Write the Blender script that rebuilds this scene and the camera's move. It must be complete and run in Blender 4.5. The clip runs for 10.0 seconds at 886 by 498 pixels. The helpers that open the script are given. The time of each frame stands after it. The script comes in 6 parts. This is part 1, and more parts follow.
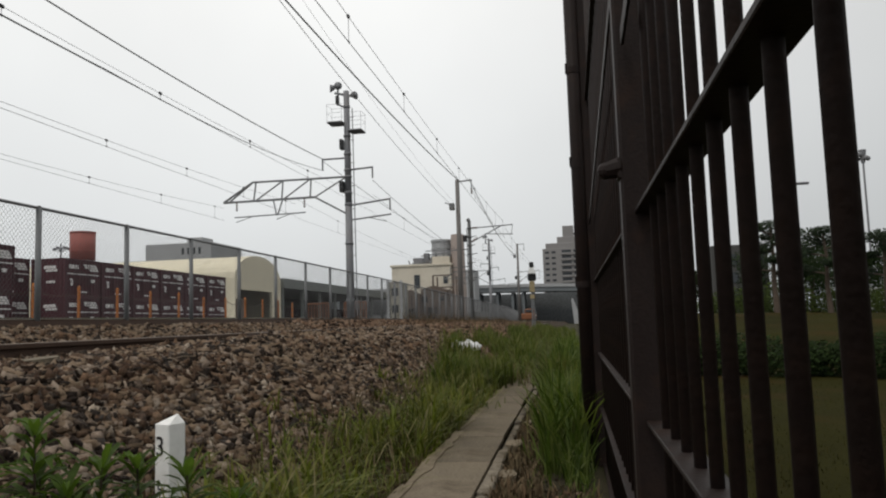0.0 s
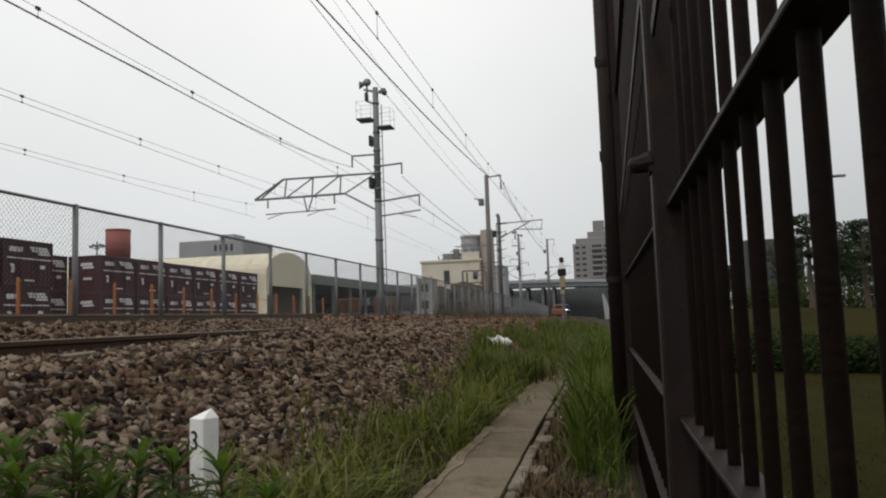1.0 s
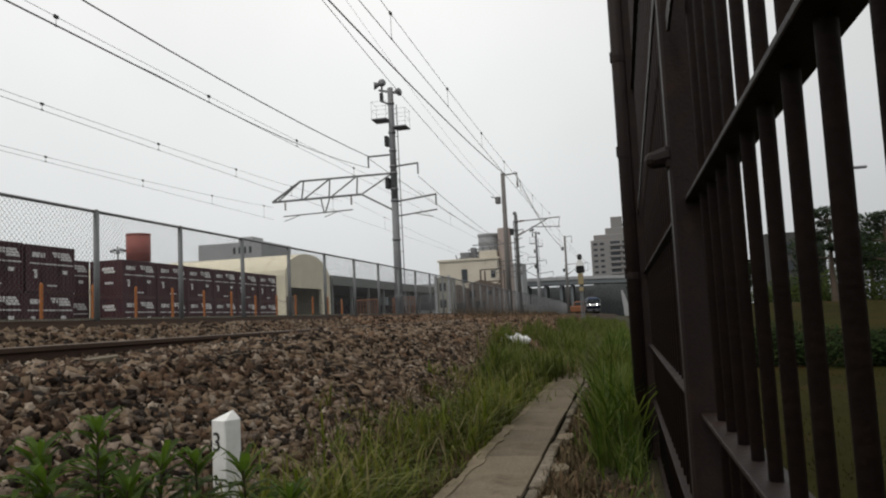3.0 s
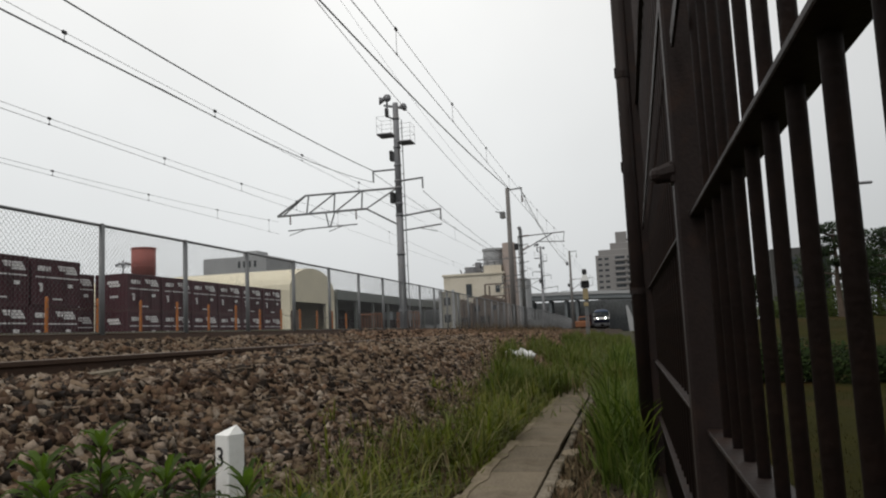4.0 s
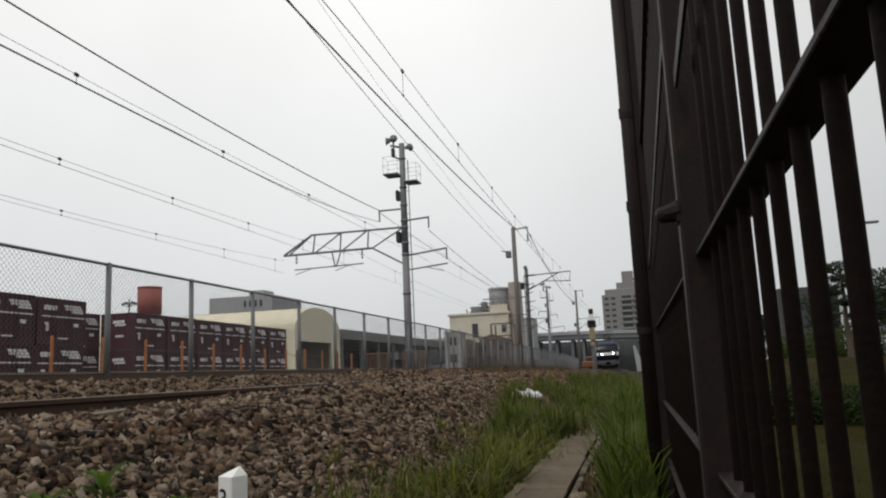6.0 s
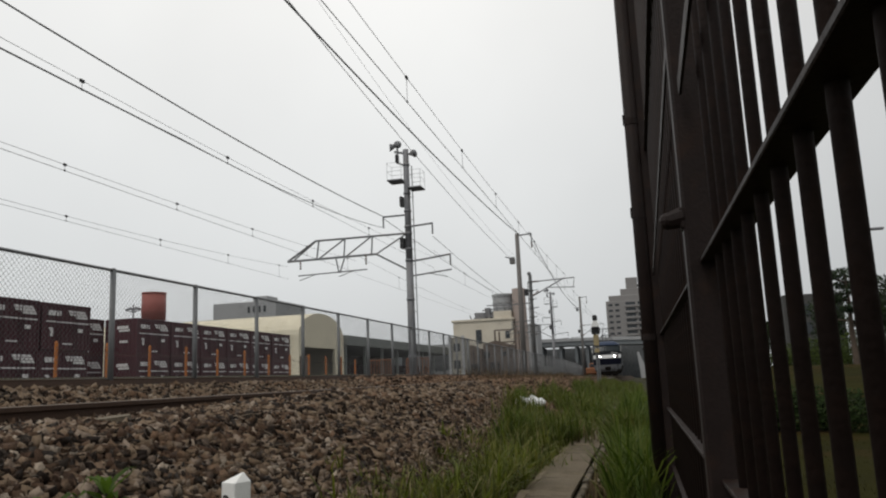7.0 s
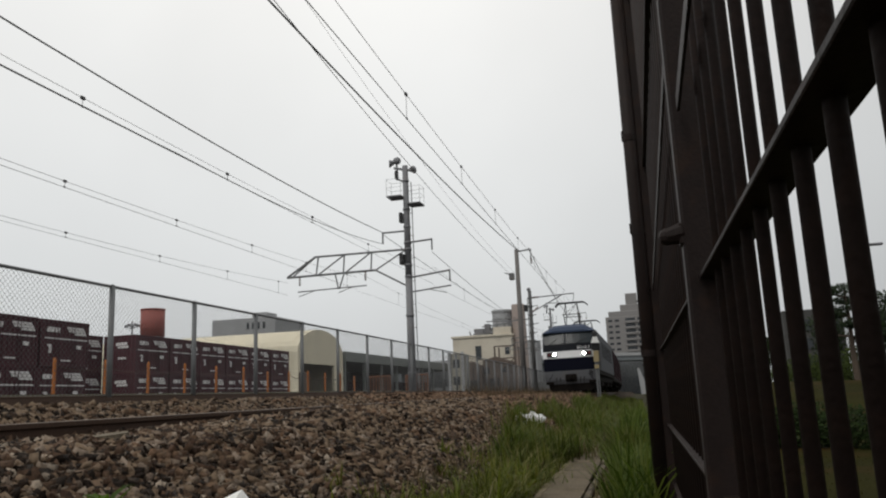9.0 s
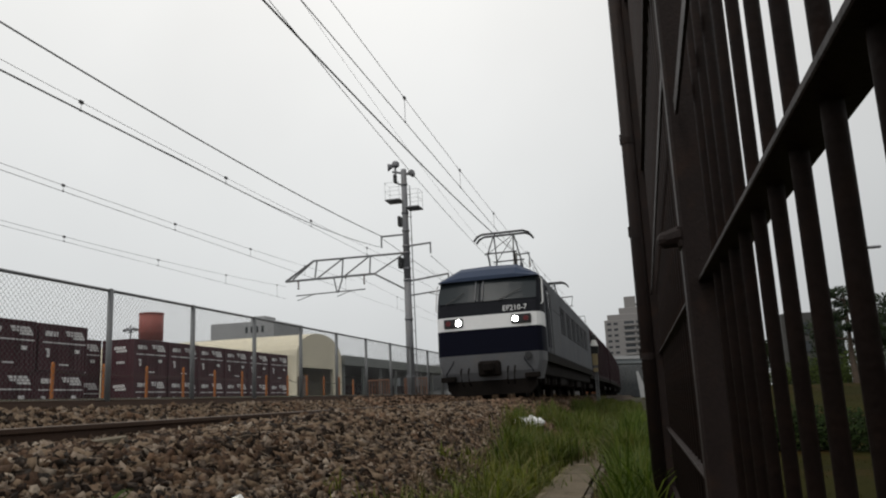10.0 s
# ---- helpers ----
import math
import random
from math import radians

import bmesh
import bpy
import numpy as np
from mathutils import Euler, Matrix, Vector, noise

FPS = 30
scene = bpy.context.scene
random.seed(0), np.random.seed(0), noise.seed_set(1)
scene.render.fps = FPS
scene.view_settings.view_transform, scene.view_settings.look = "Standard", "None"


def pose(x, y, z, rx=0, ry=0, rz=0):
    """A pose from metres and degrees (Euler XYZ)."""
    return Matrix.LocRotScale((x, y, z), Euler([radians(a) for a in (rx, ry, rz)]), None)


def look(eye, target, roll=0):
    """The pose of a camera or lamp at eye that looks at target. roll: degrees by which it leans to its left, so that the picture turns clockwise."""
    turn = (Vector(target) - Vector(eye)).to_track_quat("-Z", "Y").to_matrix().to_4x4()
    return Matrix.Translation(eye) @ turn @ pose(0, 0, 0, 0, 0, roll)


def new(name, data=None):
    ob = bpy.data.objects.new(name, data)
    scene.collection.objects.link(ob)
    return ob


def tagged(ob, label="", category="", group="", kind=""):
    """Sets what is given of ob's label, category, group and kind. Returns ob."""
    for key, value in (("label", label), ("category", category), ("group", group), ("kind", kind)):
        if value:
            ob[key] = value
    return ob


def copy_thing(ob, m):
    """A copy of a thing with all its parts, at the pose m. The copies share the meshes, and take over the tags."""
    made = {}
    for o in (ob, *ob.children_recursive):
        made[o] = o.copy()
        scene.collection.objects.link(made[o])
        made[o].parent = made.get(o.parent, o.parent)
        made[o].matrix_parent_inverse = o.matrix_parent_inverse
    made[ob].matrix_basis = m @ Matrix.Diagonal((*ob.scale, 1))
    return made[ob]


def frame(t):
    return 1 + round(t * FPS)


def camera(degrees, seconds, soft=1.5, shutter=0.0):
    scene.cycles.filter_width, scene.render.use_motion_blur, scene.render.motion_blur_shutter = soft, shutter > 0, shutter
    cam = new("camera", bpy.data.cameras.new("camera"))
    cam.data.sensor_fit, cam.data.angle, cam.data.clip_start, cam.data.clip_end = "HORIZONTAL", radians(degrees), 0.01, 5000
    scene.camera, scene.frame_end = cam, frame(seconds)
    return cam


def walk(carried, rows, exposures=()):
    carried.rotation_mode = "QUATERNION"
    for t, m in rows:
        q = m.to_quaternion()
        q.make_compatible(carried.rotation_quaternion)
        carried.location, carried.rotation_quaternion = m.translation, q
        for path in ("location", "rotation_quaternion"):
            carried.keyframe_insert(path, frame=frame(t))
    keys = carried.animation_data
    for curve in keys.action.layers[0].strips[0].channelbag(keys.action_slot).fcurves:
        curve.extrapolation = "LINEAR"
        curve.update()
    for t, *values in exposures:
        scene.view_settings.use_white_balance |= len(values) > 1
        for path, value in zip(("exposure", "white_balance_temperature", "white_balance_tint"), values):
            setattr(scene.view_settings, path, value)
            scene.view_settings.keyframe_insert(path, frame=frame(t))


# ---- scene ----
cam = camera(60.0, 10.0, soft=2.1)
EYE = 0.85
# seconds, yaw, pitch, roll
TURN = [
    (0.0, 9.56, 5.42, 1.87), (0.5, 11.17, 5.43, 2.10), (1.0, 11.78, 5.17, 1.94),
    (1.5, 12.82, 4.80, 1.77), (2.0, 12.33, 4.50, 2.10), (2.5, 12.75, 4.76, 2.55),
    (4.0, 13.49, 6.26, 2.61), (4.5, 13.36, 6.80, 2.41), (5.0, 13.96, 6.84, 2.63),
    (5.5, 13.81, 8.37, 2.65), (7.0, 14.19, 9.68, 2.40), (7.5, 14.17, 10.06, 2.35),
    (8.0, 14.48, 10.16, 2.42), (8.5, 14.34, 10.46, 2.48), (9.0, 14.16, 10.87, 2.47),
    (9.5, 14.22, 10.98, 2.53), (10.0, 14.08, 11.13, 2.58),
]
walk(cam, [(t, pose(0, 0, EYE, 90 + p, r, y)) for t, y, p, r in TURN],
     exposures=[(0.0, 0.0), (5.5, 0.0), (7.5, -0.13), (10.0, -0.13)])

# ---- world and light ----
world = bpy.data.worlds.new("overcast_sky")
scene.world = world
world.use_nodes = True
wn, wl = world.node_tree.nodes, world.node_tree.links
wn.clear()
w_out = wn.new("ShaderNodeOutputWorld")
w_bg = wn.new("ShaderNodeBackground")
w_sky = wn.new("ShaderNodeTexSky")
w_sky.sky_type = "NISHITA"
w_sky.sun_disc = False
w_sky.sun_elevation, w_sky.sun_rotation = radians(58), radians(-20)
w_sky.dust_density = 6.0
w_scale = wn.new("ShaderNodeMix")
w_scale.data_type = "RGBA"
w_scale.blend_type = "MULTIPLY"
w_scale.inputs["Factor"].default_value = 1.0
w_scale.inputs["B"].default_value = (0.05, 0.05, 0.05, 1)
wl.new(w_sky.outputs[0], w_scale.inputs["A"])
# the cloud layer: brighter overhead, greyer towards the horizon, with faint mottling
w_tc = wn.new("ShaderNodeTexCoord")
w_sep = wn.new("ShaderNodeSeparateXYZ")
wl.new(w_tc.outputs["Generated"], w_sep.inputs[0])
w_ramp = wn.new("ShaderNodeValToRGB")
w_ramp.color_ramp.elements[0].position, w_ramp.color_ramp.elements[0].color = 0.0, (0.56, 0.584, 0.602, 1)
w_ramp.color_ramp.elements[1].position, w_ramp.color_ramp.elements[1].color = 0.55, (0.882, 0.880, 0.856, 1)
el = w_ramp.color_ramp.elements.new(0.2)
el.color = (0.71, 0.726, 0.726, 1)
wl.new(w_sep.outputs["Z"], w_ramp.inputs[0])
w_noise = wn.new("ShaderNodeTexNoise")
w_noise.inputs["Scale"].default_value = 2.2
w_noise.inputs["Detail"].default_value = 4
wl.new(w_tc.outputs["Generated"], w_noise.inputs["Vector"])
w_map = wn.new("ShaderNodeMapRange")
w_map.inputs["From Min"].default_value, w_map.inputs["From Max"].default_value = 0.3, 0.7
w_map.inputs["To Min"].default_value, w_map.inputs["To Max"].default_value = 0.95, 1.05
wl.new(w_noise.outputs[0], w_map.inputs["Value"])
w_cloud = wn.new("ShaderNodeMix")
w_cloud.data_type = "RGBA"
w_cloud.blend_type = "MULTIPLY"
w_cloud.inputs["Factor"].default_value = 1.0
wl.new(w_ramp.outputs[0], w_cloud.inputs["A"])
wl.new(w_map.outputs[0], w_cloud.inputs["B"])
# thicker cloud to the east
w_east = wn.new("ShaderNodeMapRange")
w_east.interpolation_type = "SMOOTHSTEP"
w_east.inputs["From Min"].default_value, w_east.inputs["From Max"].default_value = -0.2, 0.5
w_east.inputs["To Min"].default_value, w_east.inputs["To Max"].default_value = 1.0, 0.72
wl.new(w_sep.outputs["X"], w_east.inputs["Value"])
w_bank = wn.new("ShaderNodeMix")
w_bank.data_type = "RGBA"
w_bank.blend_type = "MULTIPLY"
w_bank.inputs["Factor"].default_value = 1.0
wl.new(w_cloud.outputs["Result"], w_bank.inputs["A"])
wl.new(w_east.outputs[0], w_bank.inputs["B"])
w_mix = wn.new("ShaderNodeMix")
w_mix.data_type = "RGBA"
w_mix.inputs["Factor"].default_value = 0.88
wl.new(w_scale.outputs["Result"], w_mix.inputs["A"])
wl.new(w_bank.outputs["Result"], w_mix.inputs["B"])
wl.new(w_mix.outputs["Result"], w_bg.inputs["Color"])
w_bg.inputs["Strength"].default_value = 1.22
wl.new(w_bg.outputs[0], w_out.inputs[0])

sun = new("sun", bpy.data.lights.new("sun", "SUN"))
sun.data.energy = 0.85
sun.data.angle = radians(14)
sun.data.color = (1.0, 0.96, 0.9)
sun.matrix_world = look((0, 0, 60), (14, 38, 0))


# ---- materials ----
def mat(name, colour, rough=0.7, metal=0.0, vary=0.25, scale=3.0, fine=40.0, bump=0.15, tint=None, tint_amount=0.0,
        tint_scale=1.2, island=0.0, random_ob=0.0, spec=0.4, through_light=0.0):
    """A surface with colour variation at two sizes, fine relief, and stains of a second colour."""
    m = bpy.data.materials.new(name)
    m.use_nodes = True
    n, l = m.node_tree.nodes, m.node_tree.links
    b = n["Principled BSDF"]
    b.inputs["Metallic"].default_value = metal
    b.inputs["Specular IOR Level"].default_value = spec
    tc = n.new("ShaderNodeTexCoord")
    n1, n2 = n.new("ShaderNodeTexNoise"), n.new("ShaderNodeTexNoise")
    for k, s in ((n1, scale), (n2, fine)):
        k.inputs["Scale"].default_value, k.inputs["Detail"].default_value = s, 5
        l.new(tc.outputs["Object"], k.inputs["Vector"])
    add = n.new("ShaderNodeMath")
    add.operation = "ADD"
    l.new(n1.outputs[0], add.inputs[0])
    l.new(n2.outputs[0], add.inputs[1])
    last = add.outputs[0]
    for amount, socket in ((island, "island"), (random_ob, "object")):
        if amount:
            src = n.new("ShaderNodeNewGeometry").outputs["Random Per Island"] if socket == "island" else n.new("ShaderNodeObjectInfo").outputs["Random"]
            ma = n.new("ShaderNodeMath")
            ma.operation = "MULTIPLY_ADD"
            ma.inputs[1].default_value = amount
            l.new(src, ma.inputs[0])
            sub = n.new("ShaderNodeMath")
            sub.operation = "SUBTRACT"
            sub.inputs[1].default_value = amount * 0.5
            l.new(last, sub.inputs[0])
            l.new(sub.outputs[0], ma.inputs[2])
            last = ma.outputs[0]
    rng = n.new("ShaderNodeMapRange")
    rng.inputs["From Min"].default_value, rng.inputs["From Max"].default_value = 0.6, 1.4
    rng.inputs["To Min"].default_value, rng.inputs["To Max"].default_value = 1 - vary, 1 + vary
    l.new(last, rng.inputs["Value"])
    mul = n.new("ShaderNodeMix")
    mul.data_type, mul.blend_type = "RGBA", "MULTIPLY"
    mul.inputs["Factor"].default_value = 1.0
    mul.inputs["A"].default_value = (*colour, 1)
    l.new(rng.outputs[0], mul.inputs["B"])
    out = mul.outputs["Result"]
    if tint:
        n3 = n.new("ShaderNodeTexNoise")
        n3.inputs["Scale"].default_value, n3.inputs["Detail"].default_value = tint_scale, 6
        n3.inputs["Roughness"].default_value = 0.65
        l.new(tc.outputs["Object"], n3.inputs["Vector"])
        src = n3.outputs[0]
        if island:
            mm = n.new("ShaderNodeMath")
            mm.operation = "MULTIPLY_ADD"
            mm.inputs[1].default_value = 0.6
            mm.inputs[2].default_value = -0.3
            g = n.new("ShaderNodeNewGeometry")
            l.new(g.outputs["Random Per Island"], mm.inputs[0])
            m2 = n.new("ShaderNodeMath")
            l.new(mm.outputs[0], m2.inputs[0])
            l.new(src, m2.inputs[1])
            src = m2.outputs[0]
        rr = n.new("ShaderNodeMapRange")
        rr.inputs["From Min"].default_value, rr.inputs["From Max"].default_value = 0.5, 0.68
        rr.inputs["To Max"].default_value = tint_amount
        l.new(src, rr.inputs["Value"])
        mx = n.new("ShaderNodeMix")
        mx.data_type = "RGBA"
        l.new(rr.outputs[0], mx.inputs["Factor"])
        l.new(out, mx.inputs["A"])
        mx.inputs["B"].default_value = (*tint, 1)
        out = mx.outputs["Result"]
    l.new(out, b.inputs["Base Color"])
    r2 = n.new("ShaderNodeMapRange")
    r2.inputs["To Min"].default_value, r2.inputs["To Max"].default_value = max(rough - 0.12, 0.02), min(rough + 0.12, 1)
    l.new(n1.outputs[0], r2.inputs["Value"])
    l.new(r2.outputs[0], b.inputs["Roughness"])
    if bump:
        bp = n.new("ShaderNodeBump")
        bp.inputs["Strength"].default_value = bump
        bp.inputs["Distance"].default_value = 0.02
        l.new(n2.outputs[0], bp.inputs["Height"])
        l.new(bp.outputs[0], b.inputs["Normal"])
    if through_light:
        # thin leaves let part of the light through
        tr, mixer = n.new("ShaderNodeBsdfTranslucent"), n.new("ShaderNodeMixShader")
        gain = n.new("ShaderNodeMix")
        gain.data_type, gain.blend_type = "RGBA", "MULTIPLY"
        gain.inputs["Factor"].default_value = 1.0
        gain.inputs["B"].default_value = (1.5, 1.6, 0.9, 1)
        l.new(out, gain.inputs["A"])
        l.new(gain.outputs["Result"], tr.inputs["Color"])
        mixer.inputs[0].default_value = through_light
        l.new(b.outputs[0], mixer.inputs[1])
        l.new(tr.outputs[0], mixer.inputs[2])
        l.new(mixer.outputs[0], n["Material Output"].inputs["Surface"])
    return m


def glow(name, colour, strength):
    m = bpy.data.materials.new(name)
    m.use_nodes = True
    b = m.node_tree.nodes["Principled BSDF"]
    b.inputs["Base Color"].default_value = (*colour, 1)
    b.inputs["Emission Color"].default_value = (*colour, 1)
    b.inputs["Emission Strength"].default_value = strength
    return m


def glass(name, colour, rough=0.08, spec=0.4):
    m = bpy.data.materials.new(name)
    m.use_nodes = True
    b = m.node_tree.nodes["Principled BSDF"]
    b.inputs["Base Color"].default_value = (*colour, 1)
    b.inputs["Roughness"].default_value = rough
    b.inputs["Specular IOR Level"].default_value = spec
    return m


M_STONE = mat("ballast_stone", (0.088, 0.053, 0.032), 0.85, vary=0.85, scale=1.2, fine=60, bump=0.5, spec=0.2, tint=(0.185, 0.138, 0.094),
              tint_amount=0.8, tint_scale=1.5, island=1.3)
M_STONE_RUST = mat("ballast_stone_rusty", (0.132, 0.080, 0.052), 0.9, vary=0.8, scale=0.8, fine=50, bump=0.4, spec=0.12, tint=(0.20, 0.142, 0.098),
                   tint_amount=0.7, tint_scale=0.5, island=1.2)
M_STONE_GREY = mat("ballast_stone_grey", (0.144, 0.106, 0.079), 0.85, vary=0.85, scale=1.5, fine=60, bump=0.5, spec=0.2, tint=(0.235, 0.188, 0.143),
                   tint_amount=0.7, tint_scale=2, island=1.2)
M_STONE_DARK = mat("ballast_stone_dark", (0.050, 0.029, 0.0185), 0.9, vary=0.8, scale=1.2, fine=60, bump=0.5, spec=0.15, tint=(0.085, 0.055, 0.036),
                   tint_amount=0.7, tint_scale=1.5, island=1.2)
M_STONE_PALE = mat("ballast_stone_pale", (0.27, 0.222, 0.172), 0.85, vary=0.4, scale=2, fine=60, bump=0.4, spec=0.2, island=0.8)
M_BED = mat("ballast_bed", (0.040, 0.028, 0.018), 0.95, spec=0.1, vary=0.5, scale=2, fine=28, bump=0.8)
M_SOIL = mat("ground_soil", (0.035, 0.030, 0.018), 0.95, spec=0.08, vary=0.4, scale=0.6, fine=14, bump=0.5, tint=(0.035, 0.055, 0.016),
             tint_amount=0.8, tint_scale=0.25)
M_LAWN = mat("lawn_turf", (0.022, 0.021, 0.005), 0.95, spec=0.02, vary=0.4, scale=0.7, fine=30, bump=0.6, tint=(0.043, 0.025, 0.009),
             tint_amount=0.9, tint_scale=0.5)
M_YARD = mat("yard_asphalt", (0.06, 0.06, 0.06), 0.9, vary=0.3, scale=0.4, fine=20)
M_CONC = mat("trough_concrete", (0.168, 0.138, 0.100), 0.92, spec=0.1, vary=0.5, scale=2.2, fine=60, bump=0.8, tint=(0.070, 0.055, 0.037),
             tint_amount=0.85, tint_scale=2.2, random_ob=0.3)
M_CONC_PALE = mat("broken_concrete", (0.175, 0.150, 0.115), 0.95, spec=0.08, vary=0.6, scale=6, fine=50, bump=1.0, tint=(0.07, 0.055, 0.035),
                  tint_amount=0.8, tint_scale=5, random_ob=0.5)
M_SAND = mat("drifted_sand", (0.195, 0.160, 0.114), 0.95, spec=0.05, vary=0.35, scale=9, fine=90, bump=0.6)
M_DRY = mat("dead_grass", (0.120, 0.092, 0.054), 0.9, vary=0.5, scale=1, fine=6, bump=0, spec=0.05, island=0.9, tint=(0.075, 0.042, 0.026), tint_amount=0.7)
M_GRASS = mat("grass_blade", (0.098, 0.119, 0.018), 0.6, vary=0.6, scale=0.8, fine=5, bump=0, spec=0.12, through_light=0.34, tint=(0.135, 0.115, 0.042),
              tint_amount=0.7, tint_scale=0.8, island=0.9)
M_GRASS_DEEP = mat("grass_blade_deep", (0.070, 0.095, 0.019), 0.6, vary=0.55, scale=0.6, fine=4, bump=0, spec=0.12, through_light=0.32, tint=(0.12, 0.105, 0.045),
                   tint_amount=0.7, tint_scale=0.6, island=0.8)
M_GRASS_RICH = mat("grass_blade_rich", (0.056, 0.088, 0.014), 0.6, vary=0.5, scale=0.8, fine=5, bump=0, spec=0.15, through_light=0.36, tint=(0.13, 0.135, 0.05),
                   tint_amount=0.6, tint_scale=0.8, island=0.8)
M_STRAW = mat("straw_stalk", (0.21, 0.18, 0.095), 0.8, vary=0.35, scale=1, fine=6, bump=0, spec=0.1, through_light=0.2, island=0.7)
M_WEED = mat("weed_leaf", (0.056, 0.090, 0.016), 0.6, spec=0.12, through_light=0.35, vary=0.4, scale=5, fine=30, bump=0.1, island=0.7)
M_TURF = mat("lawn_blade", (0.034, 0.034, 0.008), 0.8, vary=0.5, scale=0.6, fine=5, bump=0, spec=0.05, tint=(0.045, 0.032, 0.012), tint_amount=0.8, tint_scale=0.35, island=0.7)
M_TWIG = mat("dry_twig", (0.16, 0.125, 0.09), 0.9, vary=0.3, scale=6, fine=40, bump=0.3)
M_STEM = mat("weed_stem", (0.040, 0.026, 0.015), 0.7, vary=0.3)
M_IRON = mat("fence_iron_brown", (0.0148, 0.0093, 0.0081), 0.58, metal=0.0, vary=0.35, scale=9, fine=120, bump=0.12,
             tint=(0.030, 0.015, 0.009), tint_amount=0.5, tint_scale=12, spec=0.16)
M_GALV = mat("galvanised_steel", (0.17, 0.175, 0.18), 0.55, metal=0.35, vary=0.2, scale=4, fine=40, bump=0.05,
             tint=(0.22, 0.18, 0.14), tint_amount=0.4)
M_MESH = mat("chain_link_wire", (0.10, 0.10, 0.102), 0.6, metal=0.2, vary=0.2, scale=4, fine=40, bump=0)
M_MASTC = mat("mast_grey_steel", (0.195, 0.198, 0.21), 0.65, metal=0.15, vary=0.22, scale=2, fine=18, bump=0.08,
              tint=(0.2, 0.16, 0.12), tint_amount=0.35)
M_POLE = mat("spun_concrete_pole", (0.165, 0.155, 0.148), 0.9, vary=0.2, scale=1.5, fine=20, bump=0.15)
M_WIRE = mat("wire_dark", (0.05, 0.05, 0.052), 0.5, metal=0.3, vary=0.15, bump=0)
M_RAIL = mat("rail_rust", (0.060, 0.034, 0.022), 0.75, metal=0.2, vary=0.3, scale=5, fine=60, bump=0.25)
M_RAILTOP = mat("rail_head_worn", (0.13, 0.095, 0.07), 0.5, metal=0.3, vary=0.2, scale=4, fine=50, bump=0.05)
M_SLEEP = mat("sleeper_concrete", (0.13, 0.115, 0.10), 0.9, vary=0.3, scale=4, fine=40, bump=0.3)
M_WHITE = mat("post_white_paint", (0.78, 0.78, 0.76), 0.6, vary=0.06, scale=6, fine=50, bump=0.08, tint=(0.5, 0.48, 0.42),
              tint_amount=0.3, tint_scale=9)
M_BLACK = mat("black_paint", (0.02, 0.02, 0.021), 0.5, vary=0.3)
M_MAROON = mat("container_maroon", (0.061, 0.0145, 0.021), 0.65, vary=0.22, scale=0.8, fine=10, bump=0.08, tint=(0.028, 0.012, 0.012),
               tint_amount=0.5, tint_scale=0.6, random_ob=0.5)
M_LOAD = mat("container_dark", (0.022, 0.0085, 0.011), 0.75, spec=0.1, vary=0.3, scale=0.8, fine=10, bump=0.06)
M_PARKW = mat("park_block_wall", (0.065, 0.064, 0.062), 0.9, vary=0.12, scale=0.3, fine=4, bump=0.03)
M_LABEL = mat("label_white", (0.66, 0.64, 0.63), 0.6, vary=0.2, scale=2, fine=12, bump=0)
M_ORANGE = mat("orange_paint", (0.36, 0.115, 0.02), 0.6, vary=0.2, scale=3, fine=30, bump=0.05)
M_ORANGE_DULL = mat("weathered_orange_paint", (0.20, 0.078, 0.034), 0.75, vary=0.35, scale=2, fine=20, bump=0.05, tint=(0.10, 0.05, 0.03), tint_amount=0.6)
M_POLE_DARK = mat("weathered_steel_pole", (0.105, 0.108, 0.108), 0.7, metal=0.15, vary=0.3, scale=2, fine=18, bump=0.08, tint=(0.12, 0.085, 0.06), tint_amount=0.5)
M_CREAM = mat("shed_cream_cladding", (0.70, 0.64, 0.49), 0.7, vary=0.10, scale=0.5, fine=8, bump=0.06)
M_CREAM2 = mat("factory_cream_wall", (0.58, 0.53, 0.44), 0.8, vary=0.12, scale=0.25, fine=4, bump=0.05, tint=(0.36, 0.3, 0.22),
               tint_amount=0.4, tint_scale=0.3)
M_GREYW = mat("grey_render_wall", (0.34, 0.345, 0.35), 0.85, vary=0.12, scale=0.3, fine=4, bump=0.05)
M_APT = mat("apartment_wall", (0.235, 0.225, 0.22), 0.85, vary=0.1, scale=0.1, fine=2, bump=0.02)
M_DARKWIN = glass("window_dark", (0.035, 0.04, 0.045), 0.15)
M_ROOFG = mat("canopy_grey_green", (0.17, 0.185, 0.175), 0.7, vary=0.12, scale=0.5, fine=6, bump=0.04)
# near-black: dark doors and battens, and painted shade inside the shed and canopy
M_SHADE = mat("cladding_and_shade_tone", (0.022, 0.021, 0.02), 0.8, vary=0.3, scale=0.5, fine=6)
M_TANK = mat("tank_red_oxide", (0.30, 0.095, 0.08), 0.75, vary=0.15, scale=0.4, fine=4, bump=0.03)
M_BRIDGE = mat("bridge_blue_grey", (0.155, 0.17, 0.178), 0.8, vary=0.15, scale=0.15, fine=2, bump=0.03)
# panel grey set to the tone of pale haze, with brown blotches
M_HAZE_PANEL = mat("haze_grey_weathered_panel", (0.17, 0.178, 0.18), 0.9, vary=0.3, scale=0.2, fine=3, bump=0.03, tint=(0.07, 0.055, 0.045), tint_amount=0.5, tint_scale=0.3)
M_LBLUE = mat("loco_blue_paint", (0.036, 0.052, 0.092), 0.55, spec=0.2, vary=0.12, scale=1.2, fine=20, bump=0.02)
